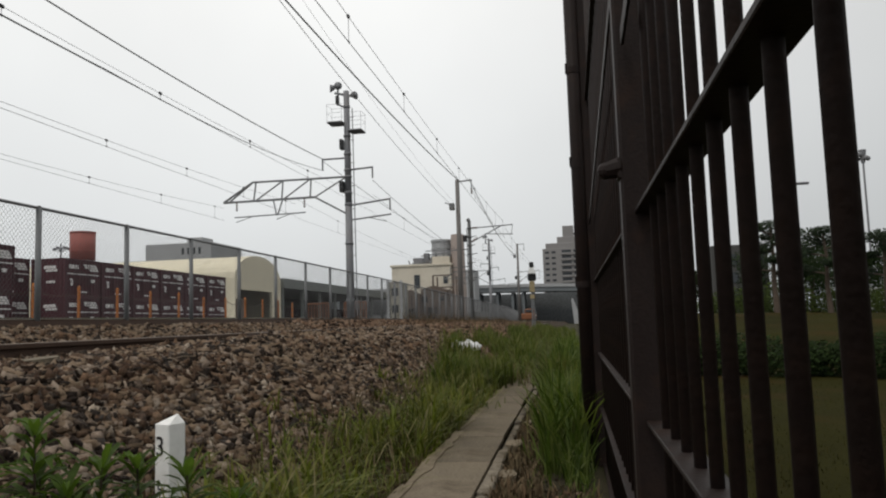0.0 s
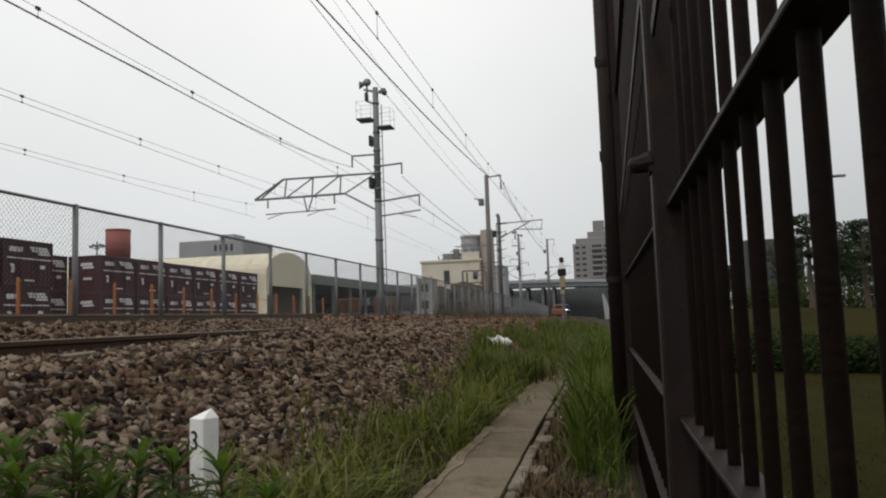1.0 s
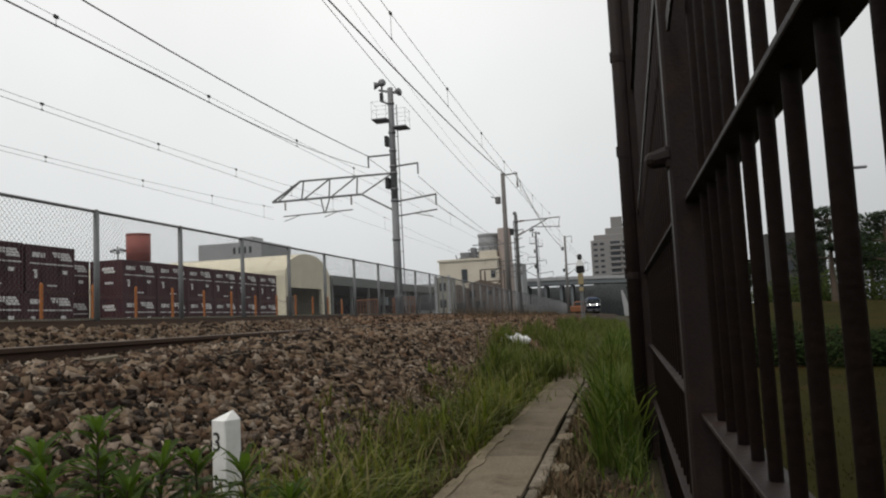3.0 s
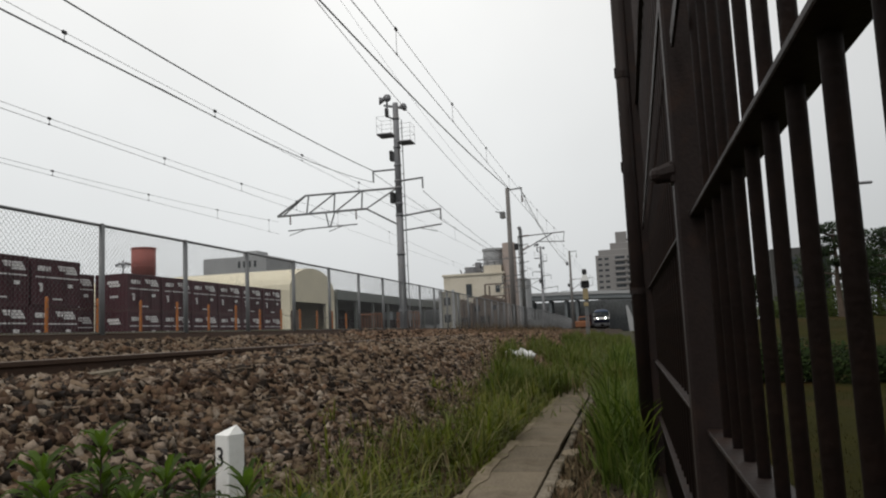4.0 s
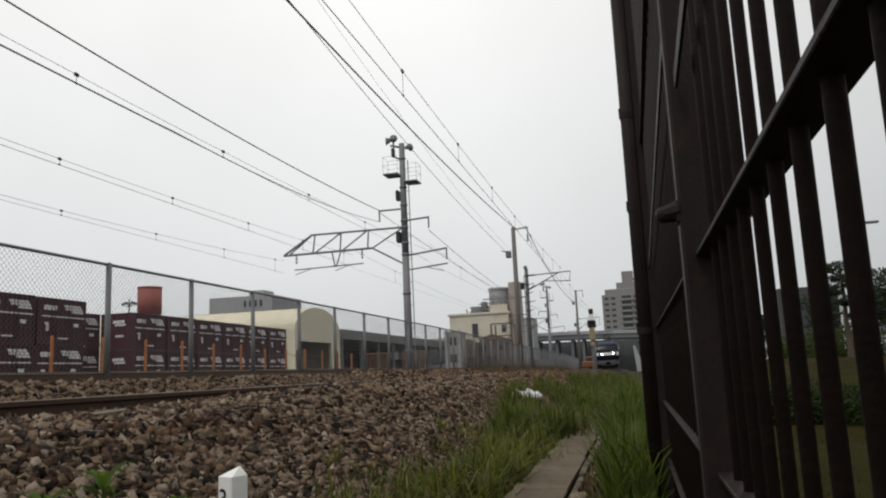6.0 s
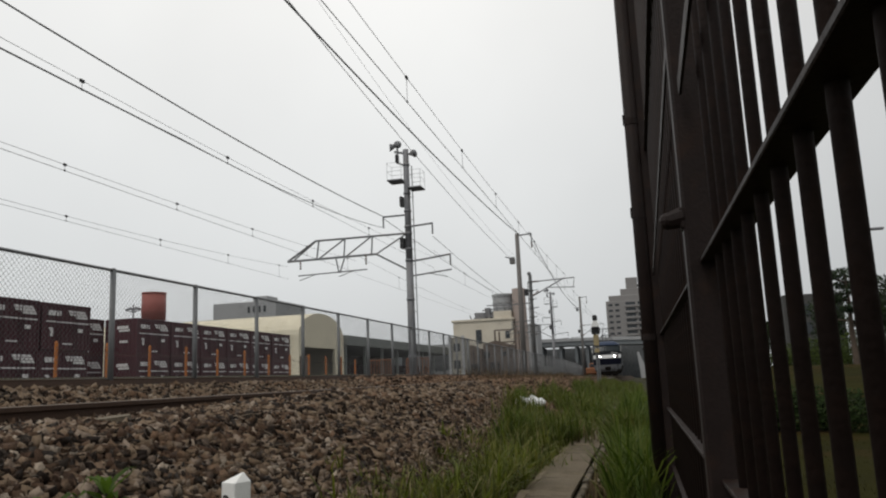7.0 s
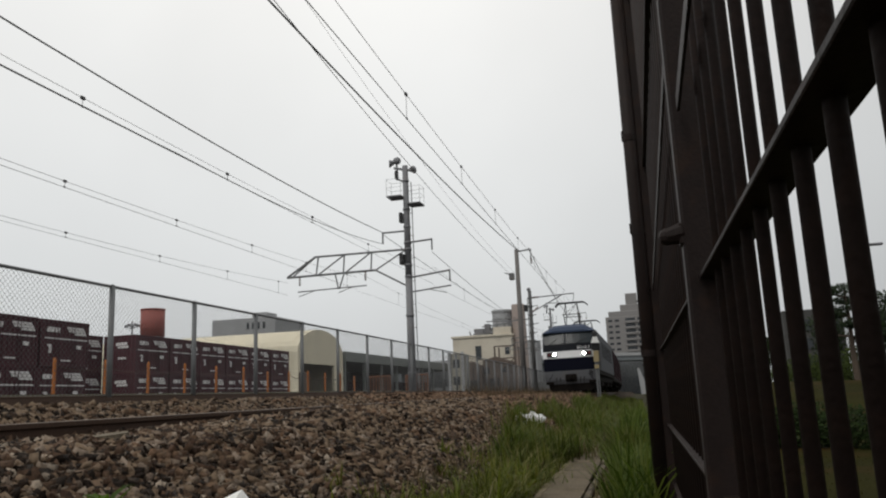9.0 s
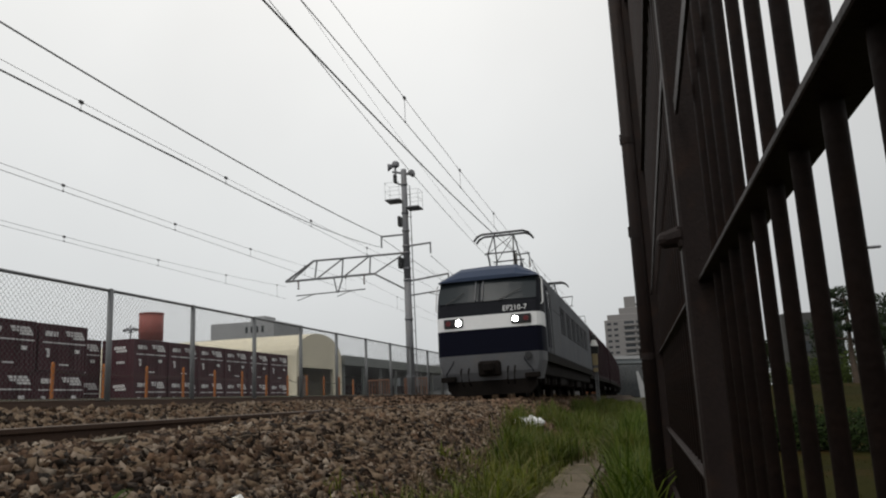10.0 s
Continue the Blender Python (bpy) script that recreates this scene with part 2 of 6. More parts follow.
M_LNAVY = mat("loco_navy_paint", (0.0050, 0.0058, 0.0125), 0.7, spec=0.05, vary=0.15, scale=1.2, fine=20, bump=0.02)
M_LWHITE = mat("loco_white_paint", (0.72, 0.72, 0.72), 0.4, vary=0.05, scale=1.2, fine=20, bump=0.02)
M_LGREY = mat("loco_grey_paint", (0.12, 0.122, 0.13), 0.6, spec=0.2, vary=0.14, scale=1.5, fine=16, bump=0.03, tint=(0.15, 0.13, 0.11),
              tint_amount=0.35, tint_scale=2)
M_LSIDE = mat("loco_side_grey_blue", (0.046, 0.049, 0.058), 0.6, spec=0.2, vary=0.2, scale=0.8, fine=12, bump=0.02, tint=(0.05, 0.045, 0.042),
              tint_amount=0.5, tint_scale=1.2)
M_LDARK = mat("loco_window_surround", (0.018, 0.019, 0.023), 0.7, spec=0.05, vary=0.15, scale=2, fine=20, bump=0.02)
M_UNDER = mat("underframe_grime", (0.011, 0.009, 0.008), 0.9, spec=0.08, vary=0.4, scale=3, fine=30, bump=0.2)
M_LGLASS = glass("cab_glass", (0.026, 0.032, 0.036), 0.18, 0.10)
M_LAMP = glow("headlight_lens", (1.0, 0.98, 0.93), 30.0)
M_BARK = mat("bark", (0.075, 0.055, 0.04), 0.9, vary=0.3, scale=5, fine=40, bump=0.5)
M_LEAF = mat("tree_leaf", (0.016, 0.027, 0.008), 0.7, vary=0.45, scale=1, fine=6, bump=0, island=0.9, spec=0.04)
M_SHRUB = mat("shrub_leaf", (0.040, 0.056, 0.014), 0.7, vary=0.5, scale=1, fine=6, bump=0, island=0.9, spec=0.05, through_light=0.2)
M_LEAF2 = mat("pine_needles", (0.016, 0.026, 0.011), 0.7, spec=0.1, vary=0.45, scale=1, fine=6, bump=0, island=0.9)
M_SHEDB = mat("rusty_shed_cladding", (0.125, 0.098, 0.082), 0.85, vary=0.3, scale=0.6, fine=6, bump=0.1, tint=(0.08, 0.045, 0.03), tint_amount=0.6, tint_scale=0.5)
M_BAG = mat("plastic_bag_white", (0.75, 0.75, 0.76), 0.45, vary=0.08, scale=10, fine=60, bump=0.3)
M_CERAM = mat("insulator_brown", (0.12, 0.06, 0.04), 0.4, vary=0.2, bump=0)


# ---- mesh building ----
class Geo:
    """Vertices and faces of one mesh, gathered from simple solids."""

    def __init__(self):
        self.v, self.f = [], []

    def add(self, vs, fs):
        o = len(self.v)
        self.v += [tuple(p) for p in vs]
        self.f += [tuple(i + o for i in q) for q in fs]
        return self

    def box(self, a, b, bevel=0.0, m=None):
        """A box from corner a to corner b, its edges cut by bevel."""
        c = [(a[i] + b[i]) / 2 for i in range(3)]
        h = [abs(b[i] - a[i]) / 2 for i in range(3)]
        e = min(bevel, *[k * 0.9 for k in h])
        vs, idx = [], {}
        if e <= 0:
            for sx in (-1, 1):
                for sy in (-1, 1):
                    for sz in (-1, 1):
                        vs.append((c[0] + sx * h[0], c[1] + sy * h[1], c[2] + sz * h[2]))
            fs = [(0, 1, 3, 2), (4, 6, 7, 5), (0, 4, 5, 1), (2, 3, 7, 6), (0, 2, 6, 4), (1, 5, 7, 3)]
        else:
            for sx in (-1, 1):
                for sy in (-1, 1):
                    for sz in (-1, 1):
                        for ax in range(3):
                            p = [sx * (h[0] - e), sy * (h[1] - e), sz * (h[2] - e)]
                            p[ax] = (sx, sy, sz)[ax] * h[ax]
                            idx[(sx, sy, sz, ax)] = len(vs)
                            vs.append([c[i] + p[i] for i in range(3)])
            fs = []

            def face(keys):
                pts = [Vector(vs[idx[k]]) for k in keys]
                mid = sum(pts, Vector()) / len(pts)
                nrm = (pts[1] - pts[0]).cross(pts[2] - pts[0])
                q = [idx[k] for k in keys]
                fs.append(tuple(q if nrm.dot(mid - Vector(c)) > 0 else q[::-1]))
            for ax in range(3):
                o1, o2 = [i for i in range(3) if i != ax]
                for s in (-1, 1):
                    ks = []
                    for s1, s2 in ((-1, -1), (1, -1), (1, 1), (-1, 1)):
                        g = [0, 0, 0]
                        g[ax], g[o1], g[o2] = s, s1, s2
                        ks.append((*g, ax))
                    face(ks)
                for s1 in (-1, 1):
                    for s2 in (-1, 1):
                        g0, g1 = [0, 0, 0], [0, 0, 0]
                        g0[o1] = g1[o1] = s1
                        g0[o2] = g1[o2] = s2
                        g0[ax], g1[ax] = -1, 1
                        face([(*g0, o1), (*g1, o1), (*g1, o2), (*g0, o2)])
            for sx in (-1, 1):
                for sy in (-1, 1):
                    for sz in (-1, 1):
                        face([(sx, sy, sz, 0), (sx, sy, sz, 1), (sx, sy, sz, 2)])
        if m is not None:
            vs = [m @ Vector(p) for p in vs]
        return self.add(vs, fs)

    def bar(self, p, q, r, n=8, r2=None, cap=True):
        """A round bar from p to q, of radius r at p and r2 at q."""
        p, q = Vector(p), Vector(q)
        r2 = r if r2 is None else r2
        d = (q - p).normalized()
        u = d.orthogonal().normalized()
        w = d.cross(u)
        vs = []
        for c, rr in ((p, r), (q, r2)):
            for i in range(n):
                a = 2 * math.pi * i / n
                vs.append(c + (u * math.cos(a) + w * math.sin(a)) * rr)
        fs = [(i, (i + 1) % n, n + (i + 1) % n, n + i) for i in range(n)]
        if cap:
            fs += [tuple(range(n))[::-1], tuple(range(n, 2 * n))]
        return self.add(vs, fs)

    def beam(self, p, q, w, h):
        """A square bar from p to q, w wide and h high."""
        p, q = Vector(p), Vector(q)
        d = (q - p).normalized()
        u = Vector((0, 0, 1)).cross(d)
        u = u.normalized() if u.length > 1e-4 else Vector((1, 0, 0))
        v = d.cross(u)
        vs = [c + u * (sx * w / 2) + v * (sz * h / 2) for c in (p, q) for sx, sz in ((-1, -1), (1, -1), (1, 1), (-1, 1))]
        return self.add(vs, [(3, 2, 1, 0), (4, 5, 6, 7), (0, 1, 5, 4), (1, 2, 6, 5), (2, 3, 7, 6), (3, 0, 4, 7)])

    def tube(self, pts, r, n=5):
        pts = [Vector(p) for p in pts]
        vs, fs = [], []
        for k, p in enumerate(pts):
            d = (pts[min(k + 1, len(pts) - 1)] - pts[max(k - 1, 0)]).normalized()
            u = d.cross(Vector((0.03, 0.02, 1))).normalized()
            w = d.cross(u)
            for i in range(n):
                a = 2 * math.pi * i / n
                vs.append(p + (u * math.cos(a) + w * math.sin(a)) * r)
        for k in range(len(pts) - 1):
            fs += [(k * n + i, k * n + (i + 1) % n, (k + 1) * n + (i + 1) % n, (k + 1) * n + i) for i in range(n)]
        return self.add(vs, fs)

    def prism(self, outline, axis, a, b):
        """An outline (points of two coordinates) pushed along axis from a to b."""
        def at(p, t):
            return {0: (t, p[0], p[1]), 1: (p[0], t, p[1]), 2: (p[0], p[1], t)}[axis]
        n = len(outline)
        vs = [at(p, a) for p in outline] + [at(p, b) for p in outline]
        fs = [(i, (i + 1) % n, n + (i + 1) % n, n + i) for i in range(n)]
        fs += [tuple(range(n))[::-1], tuple(range(n, 2 * n))]
        return self.add(vs, fs)

    def loft(self, rings, close=True):
        n = len(rings[0])
        vs = [p for r in rings for p in r]
        fs = [(k * n + i, k * n + (i + 1) % n, (k + 1) * n + (i + 1) % n, (k + 1) * n + i) for k in range(len(rings) - 1) for i in range(n)]
        if close:
            fs += [tuple(range(n))[::-1], tuple(range((len(rings) - 1) * n, len(rings) * n))]
        return self.add(vs, fs)

    def ball(self, c, r, n=10, k=6):
        rings = []
        for j in range(k + 1):
            a = -math.pi / 2 + math.pi * (0.04 + 0.92 * j / k)
            rings.append([(c[0] + r * math.cos(a) * math.cos(2 * math.pi * i / n), c[1] + r * math.cos(a) * math.sin(2 * math.pi * i / n),
                           c[2] + r * math.sin(a)) for i in range(n)])
        return self.loft(rings)

    def mesh(self, name, material, smooth=False, solid=True):
        me = bpy.data.meshes.new(name)
        me.from_pydata([tuple(p) for p in self.v], [], self.f)
        me.materials.append(material)
        if solid:
            bm = bmesh.new()
            bm.from_mesh(me)
            bmesh.ops.recalc_face_normals(bm, faces=bm.faces)
            bm.to_mesh(me)
            bm.free()
        if smooth:
            me.polygons.foreach_set("use_smooth", [True] * len(me.polygons))
        me.update()
        return me


def part(name, geo, material, parent=None, label="", smooth=False):
    """One mesh object under a thing or under a part."""
    ob = new(name, geo.mesh(name, material, smooth))
    ob.parent = parent
    if label:
        ob["label"] = label
    return ob


def thing(name, label, category, m=None, group="", kind=""):
    ob = new(name)
    ob.empty_display_size = 0.1
    if m is not None:
        ob.matrix_basis = m
    return tagged(ob, label, category, group, kind)


def setting(name, geo, material, label, category):
    return tagged(part(name, geo, material), label, category, "", "structure")


# ---- the lie of the land ----
TRACK_X = -3.13


def fall(y):
    return 0.0046 * max(0.0, y - 22.0)


def track_x(y):
    """The running line: straight past the camera, then a bend away to the far yard."""
    return TRACK_X - 0.014 * max(0.0, 62.0 - y) - 0.00026 * max(0.0, y - 72.0) ** 2 - 0.0006 * max(0.0, min(y, 200.0) - 140.0) ** 2


def ease(u):
    u = max(0.0, min(1.0, u))
    return u * u * (3 - 2 * u)


def land(x, y):
    """Height of the ground; the park lawn swells to a low mound."""
    drop = min(fall(y), 1.2) - 0.95 * ease((x - 1.0) / 1.5) * ease((y - 11.0) / 16.0) * ease((140.0 - y) / 60.0)
    crest = 0.655 + 0.085 * max(0.0, min(1.0, (y - 4.2) / 3.5))
    steps = [(-400, 0.86), (-19, 0.86), (-16.2, 1.1), (-7, 1.08), (-5.95, 0.95), (-5.6, 0.89), (-5.1, 0.70), (-3.95, 0.69), (-2.95, crest), (-2.55, 0.63), (-1.5, 0.02), (-1.1, -0.05), (0.4, -0.06), (1.2, -0.04),
             (2.5, -0.04), (14, -0.35), (400, -0.35)]
    for (x0, z0), (x1, z1) in zip(steps, steps[1:]):
        if x <= x1:
            return z0 + (z1 - z0) * max(0.0, min(1.0, (x - x0) / (x1 - x0))) - drop
    return steps[-1][1] - drop


def build_ground():
    xs = [-2600, -900, -300, -120, -60, -46, -30, -24, -19, -16.2, -14, -10, -7.5, -7, -6.4, -5.95, -5.75, -5.6, -5.35, -5.1, -4.6, -3.95, -3.4, -2.95, -2.75, -2.55, -2.2, -1.95,
          -1.7, -1.5, -1.2, -0.9, -0.5, -0.1, 0.4, 0.8, 1.2, 1.8, 2.5, 4, 6, 9, 14, 22, 40, 80, 160, 400, 900, 2600]
    ys = [-2600, -300, -40, -8, -3] + [i * 0.8 for i in range(0, 31)] + [26, 30, 36, 44, 54, 66, 80, 100, 130, 160, 200, 250, 300, 420, 700, 1400, 2800]
    rng = random.Random(4)
    vs = [(x, y, land(x, y) + (rng.uniform(-0.02, 0.02) if -5 < x < 20 and -5 < y < 60 else 0)) for y in ys for x in xs]
    w = len(xs)
    me = bpy.data.meshes.new("ground")
    me.from_pydata(vs, [], [(j * w + i, j * w + i + 1, (j + 1) * w + i + 1, (j + 1) * w + i) for j in range(len(ys) - 1) for i in range(w - 1)])
    for m in (M_SOIL, M_BED, M_LAWN, M_YARD):
        me.materials.append(m)
    for p in me.polygons:
        c = p.center
        p.material_index = 1 if -6.0 < c.x < -1.55 else 2 if c.x > 0.75 else 3 if c.x < -7 else 0
    ob = new("ground", me)
    tagged(ob, "earth ground with a ballast bank, yard paving and lawn", "ground", "", "structure")


build_ground()


# ---- the railway ----
def build_track():
    """Two rails on concrete sleepers."""
    ys = list(range(-12, 100, 8)) + list(range(100, 261, 10))
    for side, lift in ((0.5335, 0.0), (-0.5335, -0.04)):
        rail = thing("rail", "rusty steel running rail with a worn bright head, in ballast", "rail", group="rails of the track")
        web, head = Geo(), Geo()
        rings = []
        for y in ys:
            x, z = track_x(y) + side, 0.65 + lift - fall(y)
            rings.append([(x - 0.0635, y, z), (x + 0.0635, y, z), (x + 0.0635, y, z + 0.012), (x + 0.012, y, z + 0.03), (x + 0.009, y, z + 0.112),
                          (x + 0.032, y, z + 0.122), (x + 0.032, y, z + 0.148), (x - 0.032, y, z + 0.148), (x - 0.032, y, z + 0.122),
                          (x - 0.009, y, z + 0.112), (x - 0.012, y, z + 0.03), (x - 0.0635, y, z + 0.012)])
        web.loft(rings)
        part("rail_body", web, M_RAIL, rail)
        head.loft([[(track_x(y) + side - 0.026, y, 0.65 + lift - fall(y) + 0.1485), (track_x(y) + side + 0.026, y, 0.65 + lift - fall(y) + 0.1485),
                    (track_x(y) + side + 0.02, y, 0.65 + lift - fall(y) + 0.153), (track_x(y) + side - 0.02, y, 0.65 + lift - fall(y) + 0.153)] for y in ys])
        part("rail_head", head, M_RAILTOP, rail, "bright worn running surface")
    g = Geo()
    g.prism([(-1.0, 0), (1.0, 0), (1.0, 0.12), (0.75, 0.17), (0.32, 0.15), (-0.32, 0.15), (-0.75, 0.17), (-1.0, 0.12)], 1, -0.11, 0.11)
    me = g.mesh("sleeper", M_SLEEP)
    for i in range(120):
        y = -7.7 + i * 0.62
        ob = new("sleeper", me)
        ob.matrix_basis = pose(track_x(y), y, 0.465 - fall(y), 0, -2.0, -0.6)
        tagged(ob, "weathered concrete sleeper bedded in ballast", "sleeper", "sleepers of the track")
    # the old rail that edges the bank before the yard fence
    g = Geo()
    g.loft([[(-5.92, y, 0.90 - fall(y)), (-5.78, y, 0.90 - fall(y)), (-5.80, y, 1.005 - fall(y)), (-5.90, y, 1.005 - fall(y))] for y in (-10, 10, 22, 40, 70, 110)])
    ob = part("edge_rail", g, M_RAIL)
    tagged(ob, "rusty old rail laid along the ballast edge", "rail")


def stones(count, box, size, seed, name, label, material=None):
    """Broken ballast stones over a stretch of the bank, one joined mesh."""
    rs = np.random.RandomState(seed)
    x0, x1, y0, y1 = box
    x = rs.uniform(x0, x1, count)
    y = y0 + (y1 - y0) * rs.uniform(0, 1, count) ** 1.25
    z = np.array([land(a, b) for a, b in zip(x, y)])
    base = np.array([(-1, -1, -1), (1, -1, -1), (1, 1, -1), (-1, 1, -1), (-1, -1, 1), (1, -1, 1), (1, 1, 1), (-1, 1, 1)]) * 0.68
    fi = [(0, 2, 1), (0, 3, 2), (4, 5, 6), (4, 6, 7), (0, 1, 5), (0, 5, 4), (1, 2, 6), (1, 6, 5), (2, 3, 7), (2, 7, 6), (3, 0, 4), (3, 4, 7)]
    s = rs.uniform(0.6, 1.15, (count, 1, 3)) * np.array([1.3, 1.0, 0.66]) * size * rs.choice([0.6, 0.8, 0.95, 1.15, 1.4], (count, 1, 1))
    p = (base[None] + rs.uniform(-0.4, 0.4, (count, 8, 3))) * s
    a, b, c = rs.uniform(0, 6.283, count), rs.normal(0, 0.85, count) + 3.1416 * rs.randint(0, 2, count), rs.uniform(0, 6.283, count)
    ca, sa, cb, sb = np.cos(a)[:, None], np.sin(a)[:, None], np.cos(b)[:, None], np.sin(b)[:, None]
    px, py, pz = p[..., 0], p[..., 1], p[..., 2]
    px, py = px * ca - py * sa, px * sa + py * ca
    py, pz = py * cb - pz * sb, py * sb + pz * cb
    cc, sc = np.cos(c)[:, None], np.sin(c)[:, None]
    px, py = px * cc - py * sc, px * sc + py * cc
    lift = rs.uniform(-0.1, 0.9, count) * size
    v = np.stack([px + x[:, None], py + y[:, None], pz + (z + lift)[:, None]], -1).reshape(-1, 3)
    f = (np.array(fi)[None] + (np.arange(count) * 8)[:, None, None]).reshape(-1, 3)
    keep_mesh(name, v, f, 3, material or M_STONE, label, "gravel")


def keep_mesh(name, v, f, corners, material, label, category):
    me = bpy.data.meshes.new(name)
    me.vertices.add(len(v))
    me.vertices.foreach_set("co", v.astype(np.float32).ravel())
    me.loops.add(len(f) * corners)
    me.loops.foreach_set("vertex_index", f.astype(np.int32).ravel())
    me.polygons.add(len(f))
    me.polygons.foreach_set("loop_start", np.arange(0, len(f) * corners, corners, dtype=np.int32))
    me.materials.append(material)
    me.update(calc_edges=True)
    ob = new(name, me)
    tagged(ob, label, category, "", "stuff")
    return ob


def ragged(rng, cx, cy, rx, ry, z0, z1, n=13):
    """A thin patch of uneven outline lying flat."""
    pts = []
    for k in range(n):
        a = 2 * math.pi * k / n
        r = 0.9 + 0.16 * math.sin(2 * a + cy * 9) + 0.12 * math.sin(5 * a + cx * 40) + rng.uniform(-0.07, 0.07)
        pts.append((cx + math.cos(a) * rx * r, cy + math.sin(a) * ry * r))
    return Geo().prism(pts, 2, z0, z1)


def build_trough():
    """Cable trough of concrete lids, one lid a piece, with its side walls, drifted sand and broken edging."""
    tr = thing("cable_trough", "weathered concrete cable trough with worn lids, half grown over", "cable trough")
    g = Geo()
    g.box((-0.945, -5, -0.2), (-0.905, 40, -0.05), 0.006)
    part("trough_wall", g, M_CONC, tr)
    rng = random.Random(8)
    # the wall on the fence side has cracked into lengths of uneven height and width
    y = -5.0
    while y < 40:
        length = rng.uniform(0.35, 1.5)
        wide = rng.uniform(0.03, 0.075)
        g = Geo()
        g.box((-0.512, y, -0.2), (-0.512 + wide, y + length - rng.uniform(0.004, 0.05), rng.uniform(-0.012, 0.014)), 0.008)
        part("trough_wall", g, M_CONC_PALE, tr)
        y += length
    for i in range(16):
        # sand drifted into some of the joints and along the grassy edge
        y = 0.2 + i * 0.99 + 0.495
        if rng.random() < 0.4:
            part("joint_sand", ragged(rng, -0.72 + rng.uniform(-0.06, 0.05), y, rng.uniform(0.1, 0.19), rng.uniform(0.03, 0.13), -0.01, 0.0135 + rng.uniform(0, 0.003), 31), M_SAND, tr)
        for _ in range(4):
            part("sand_drift", ragged(rng, -0.888 + rng.uniform(-0.012, 0.015), y + rng.uniform(-0.5, 0.5), rng.uniform(0.015, 0.042), rng.uniform(0.12, 0.5), -0.03, 0.0135 + rng.uniform(0, 0.003), 37), M_SAND, tr)
        part("sand_drift", ragged(rng, -0.41 + rng.uniform(-0.03, 0.05), y + rng.uniform(-0.4, 0.4), rng.uniform(0.03, 0.08), rng.uniform(0.06, 0.2), -0.08, -0.012 + rng.uniform(0, 0.014), 15), M_SAND, tr)
    for k in range(4):
        g = Geo()
        g.box((-0.195, -0.4945, -0.03), (0.178, 0.4945, 0.0), 0.003)
        me = g.mesh("lid", M_CONC)
        for i in range(k - 4, 34, 4):
            ob = new("lid", me)
            ob.parent = tr
            ob.matrix_basis = pose(-0.708 + rng.uniform(-0.014, 0.012), 0.2 + i * 0.99, 0.010 + rng.uniform(-0.002, 0.002), rng.uniform(-0.2, 0.2), rng.uniform(-0.7, 0.7),
                                   rng.uniform(-0.5, 0.5))


def blades(name, spots, label, material=None, width=0.007, droop=0.75):
    """Grass: each blade a tapering strip that bends over. spots: x, y, height."""
    rs = np.random.RandomState(len(spots))
    n = len(spots)
    sp = np.array(spots)
    ang, bend = rs.uniform(0, 6.283, n), rs.uniform(0.08, droop, n)
    dx, dy = np.cos(ang), np.sin(ang)
    h = sp[:, 2]
    z0 = np.array([land(a, b) for a, b in sp[:, :2]]) - 0.02
    w = width * rs.uniform(0.6, 1.5, n) * (0.6 + h)
    rows = []
    for k, (u, ww) in enumerate(((0, 0.8), (0.4, 1.0), (0.75, 0.7), (1.0, 0.08))):
        off = bend * h * u ** 2.2
        zz = z0 + h * (u - 0.32 * bend * u ** 3)
        for s in (-1, 1):
            rows.append(np.stack([sp[:, 0] + dx * off - dy * w * ww * s, sp[:, 1] + dy * off + dx * w * ww * s, zz], -1))
    v = np.stack(rows, 1).reshape(-1, 3)
    q = np.array([(0, 1, 3, 2), (2, 3, 5, 4), (4, 5, 7, 6)])
    f = (q[None] + (np.arange(n) * 8)[:, None, None]).reshape(-1, 4)
    return keep_mesh(name, v, f, 4, material or M_GRASS, label, "grass")


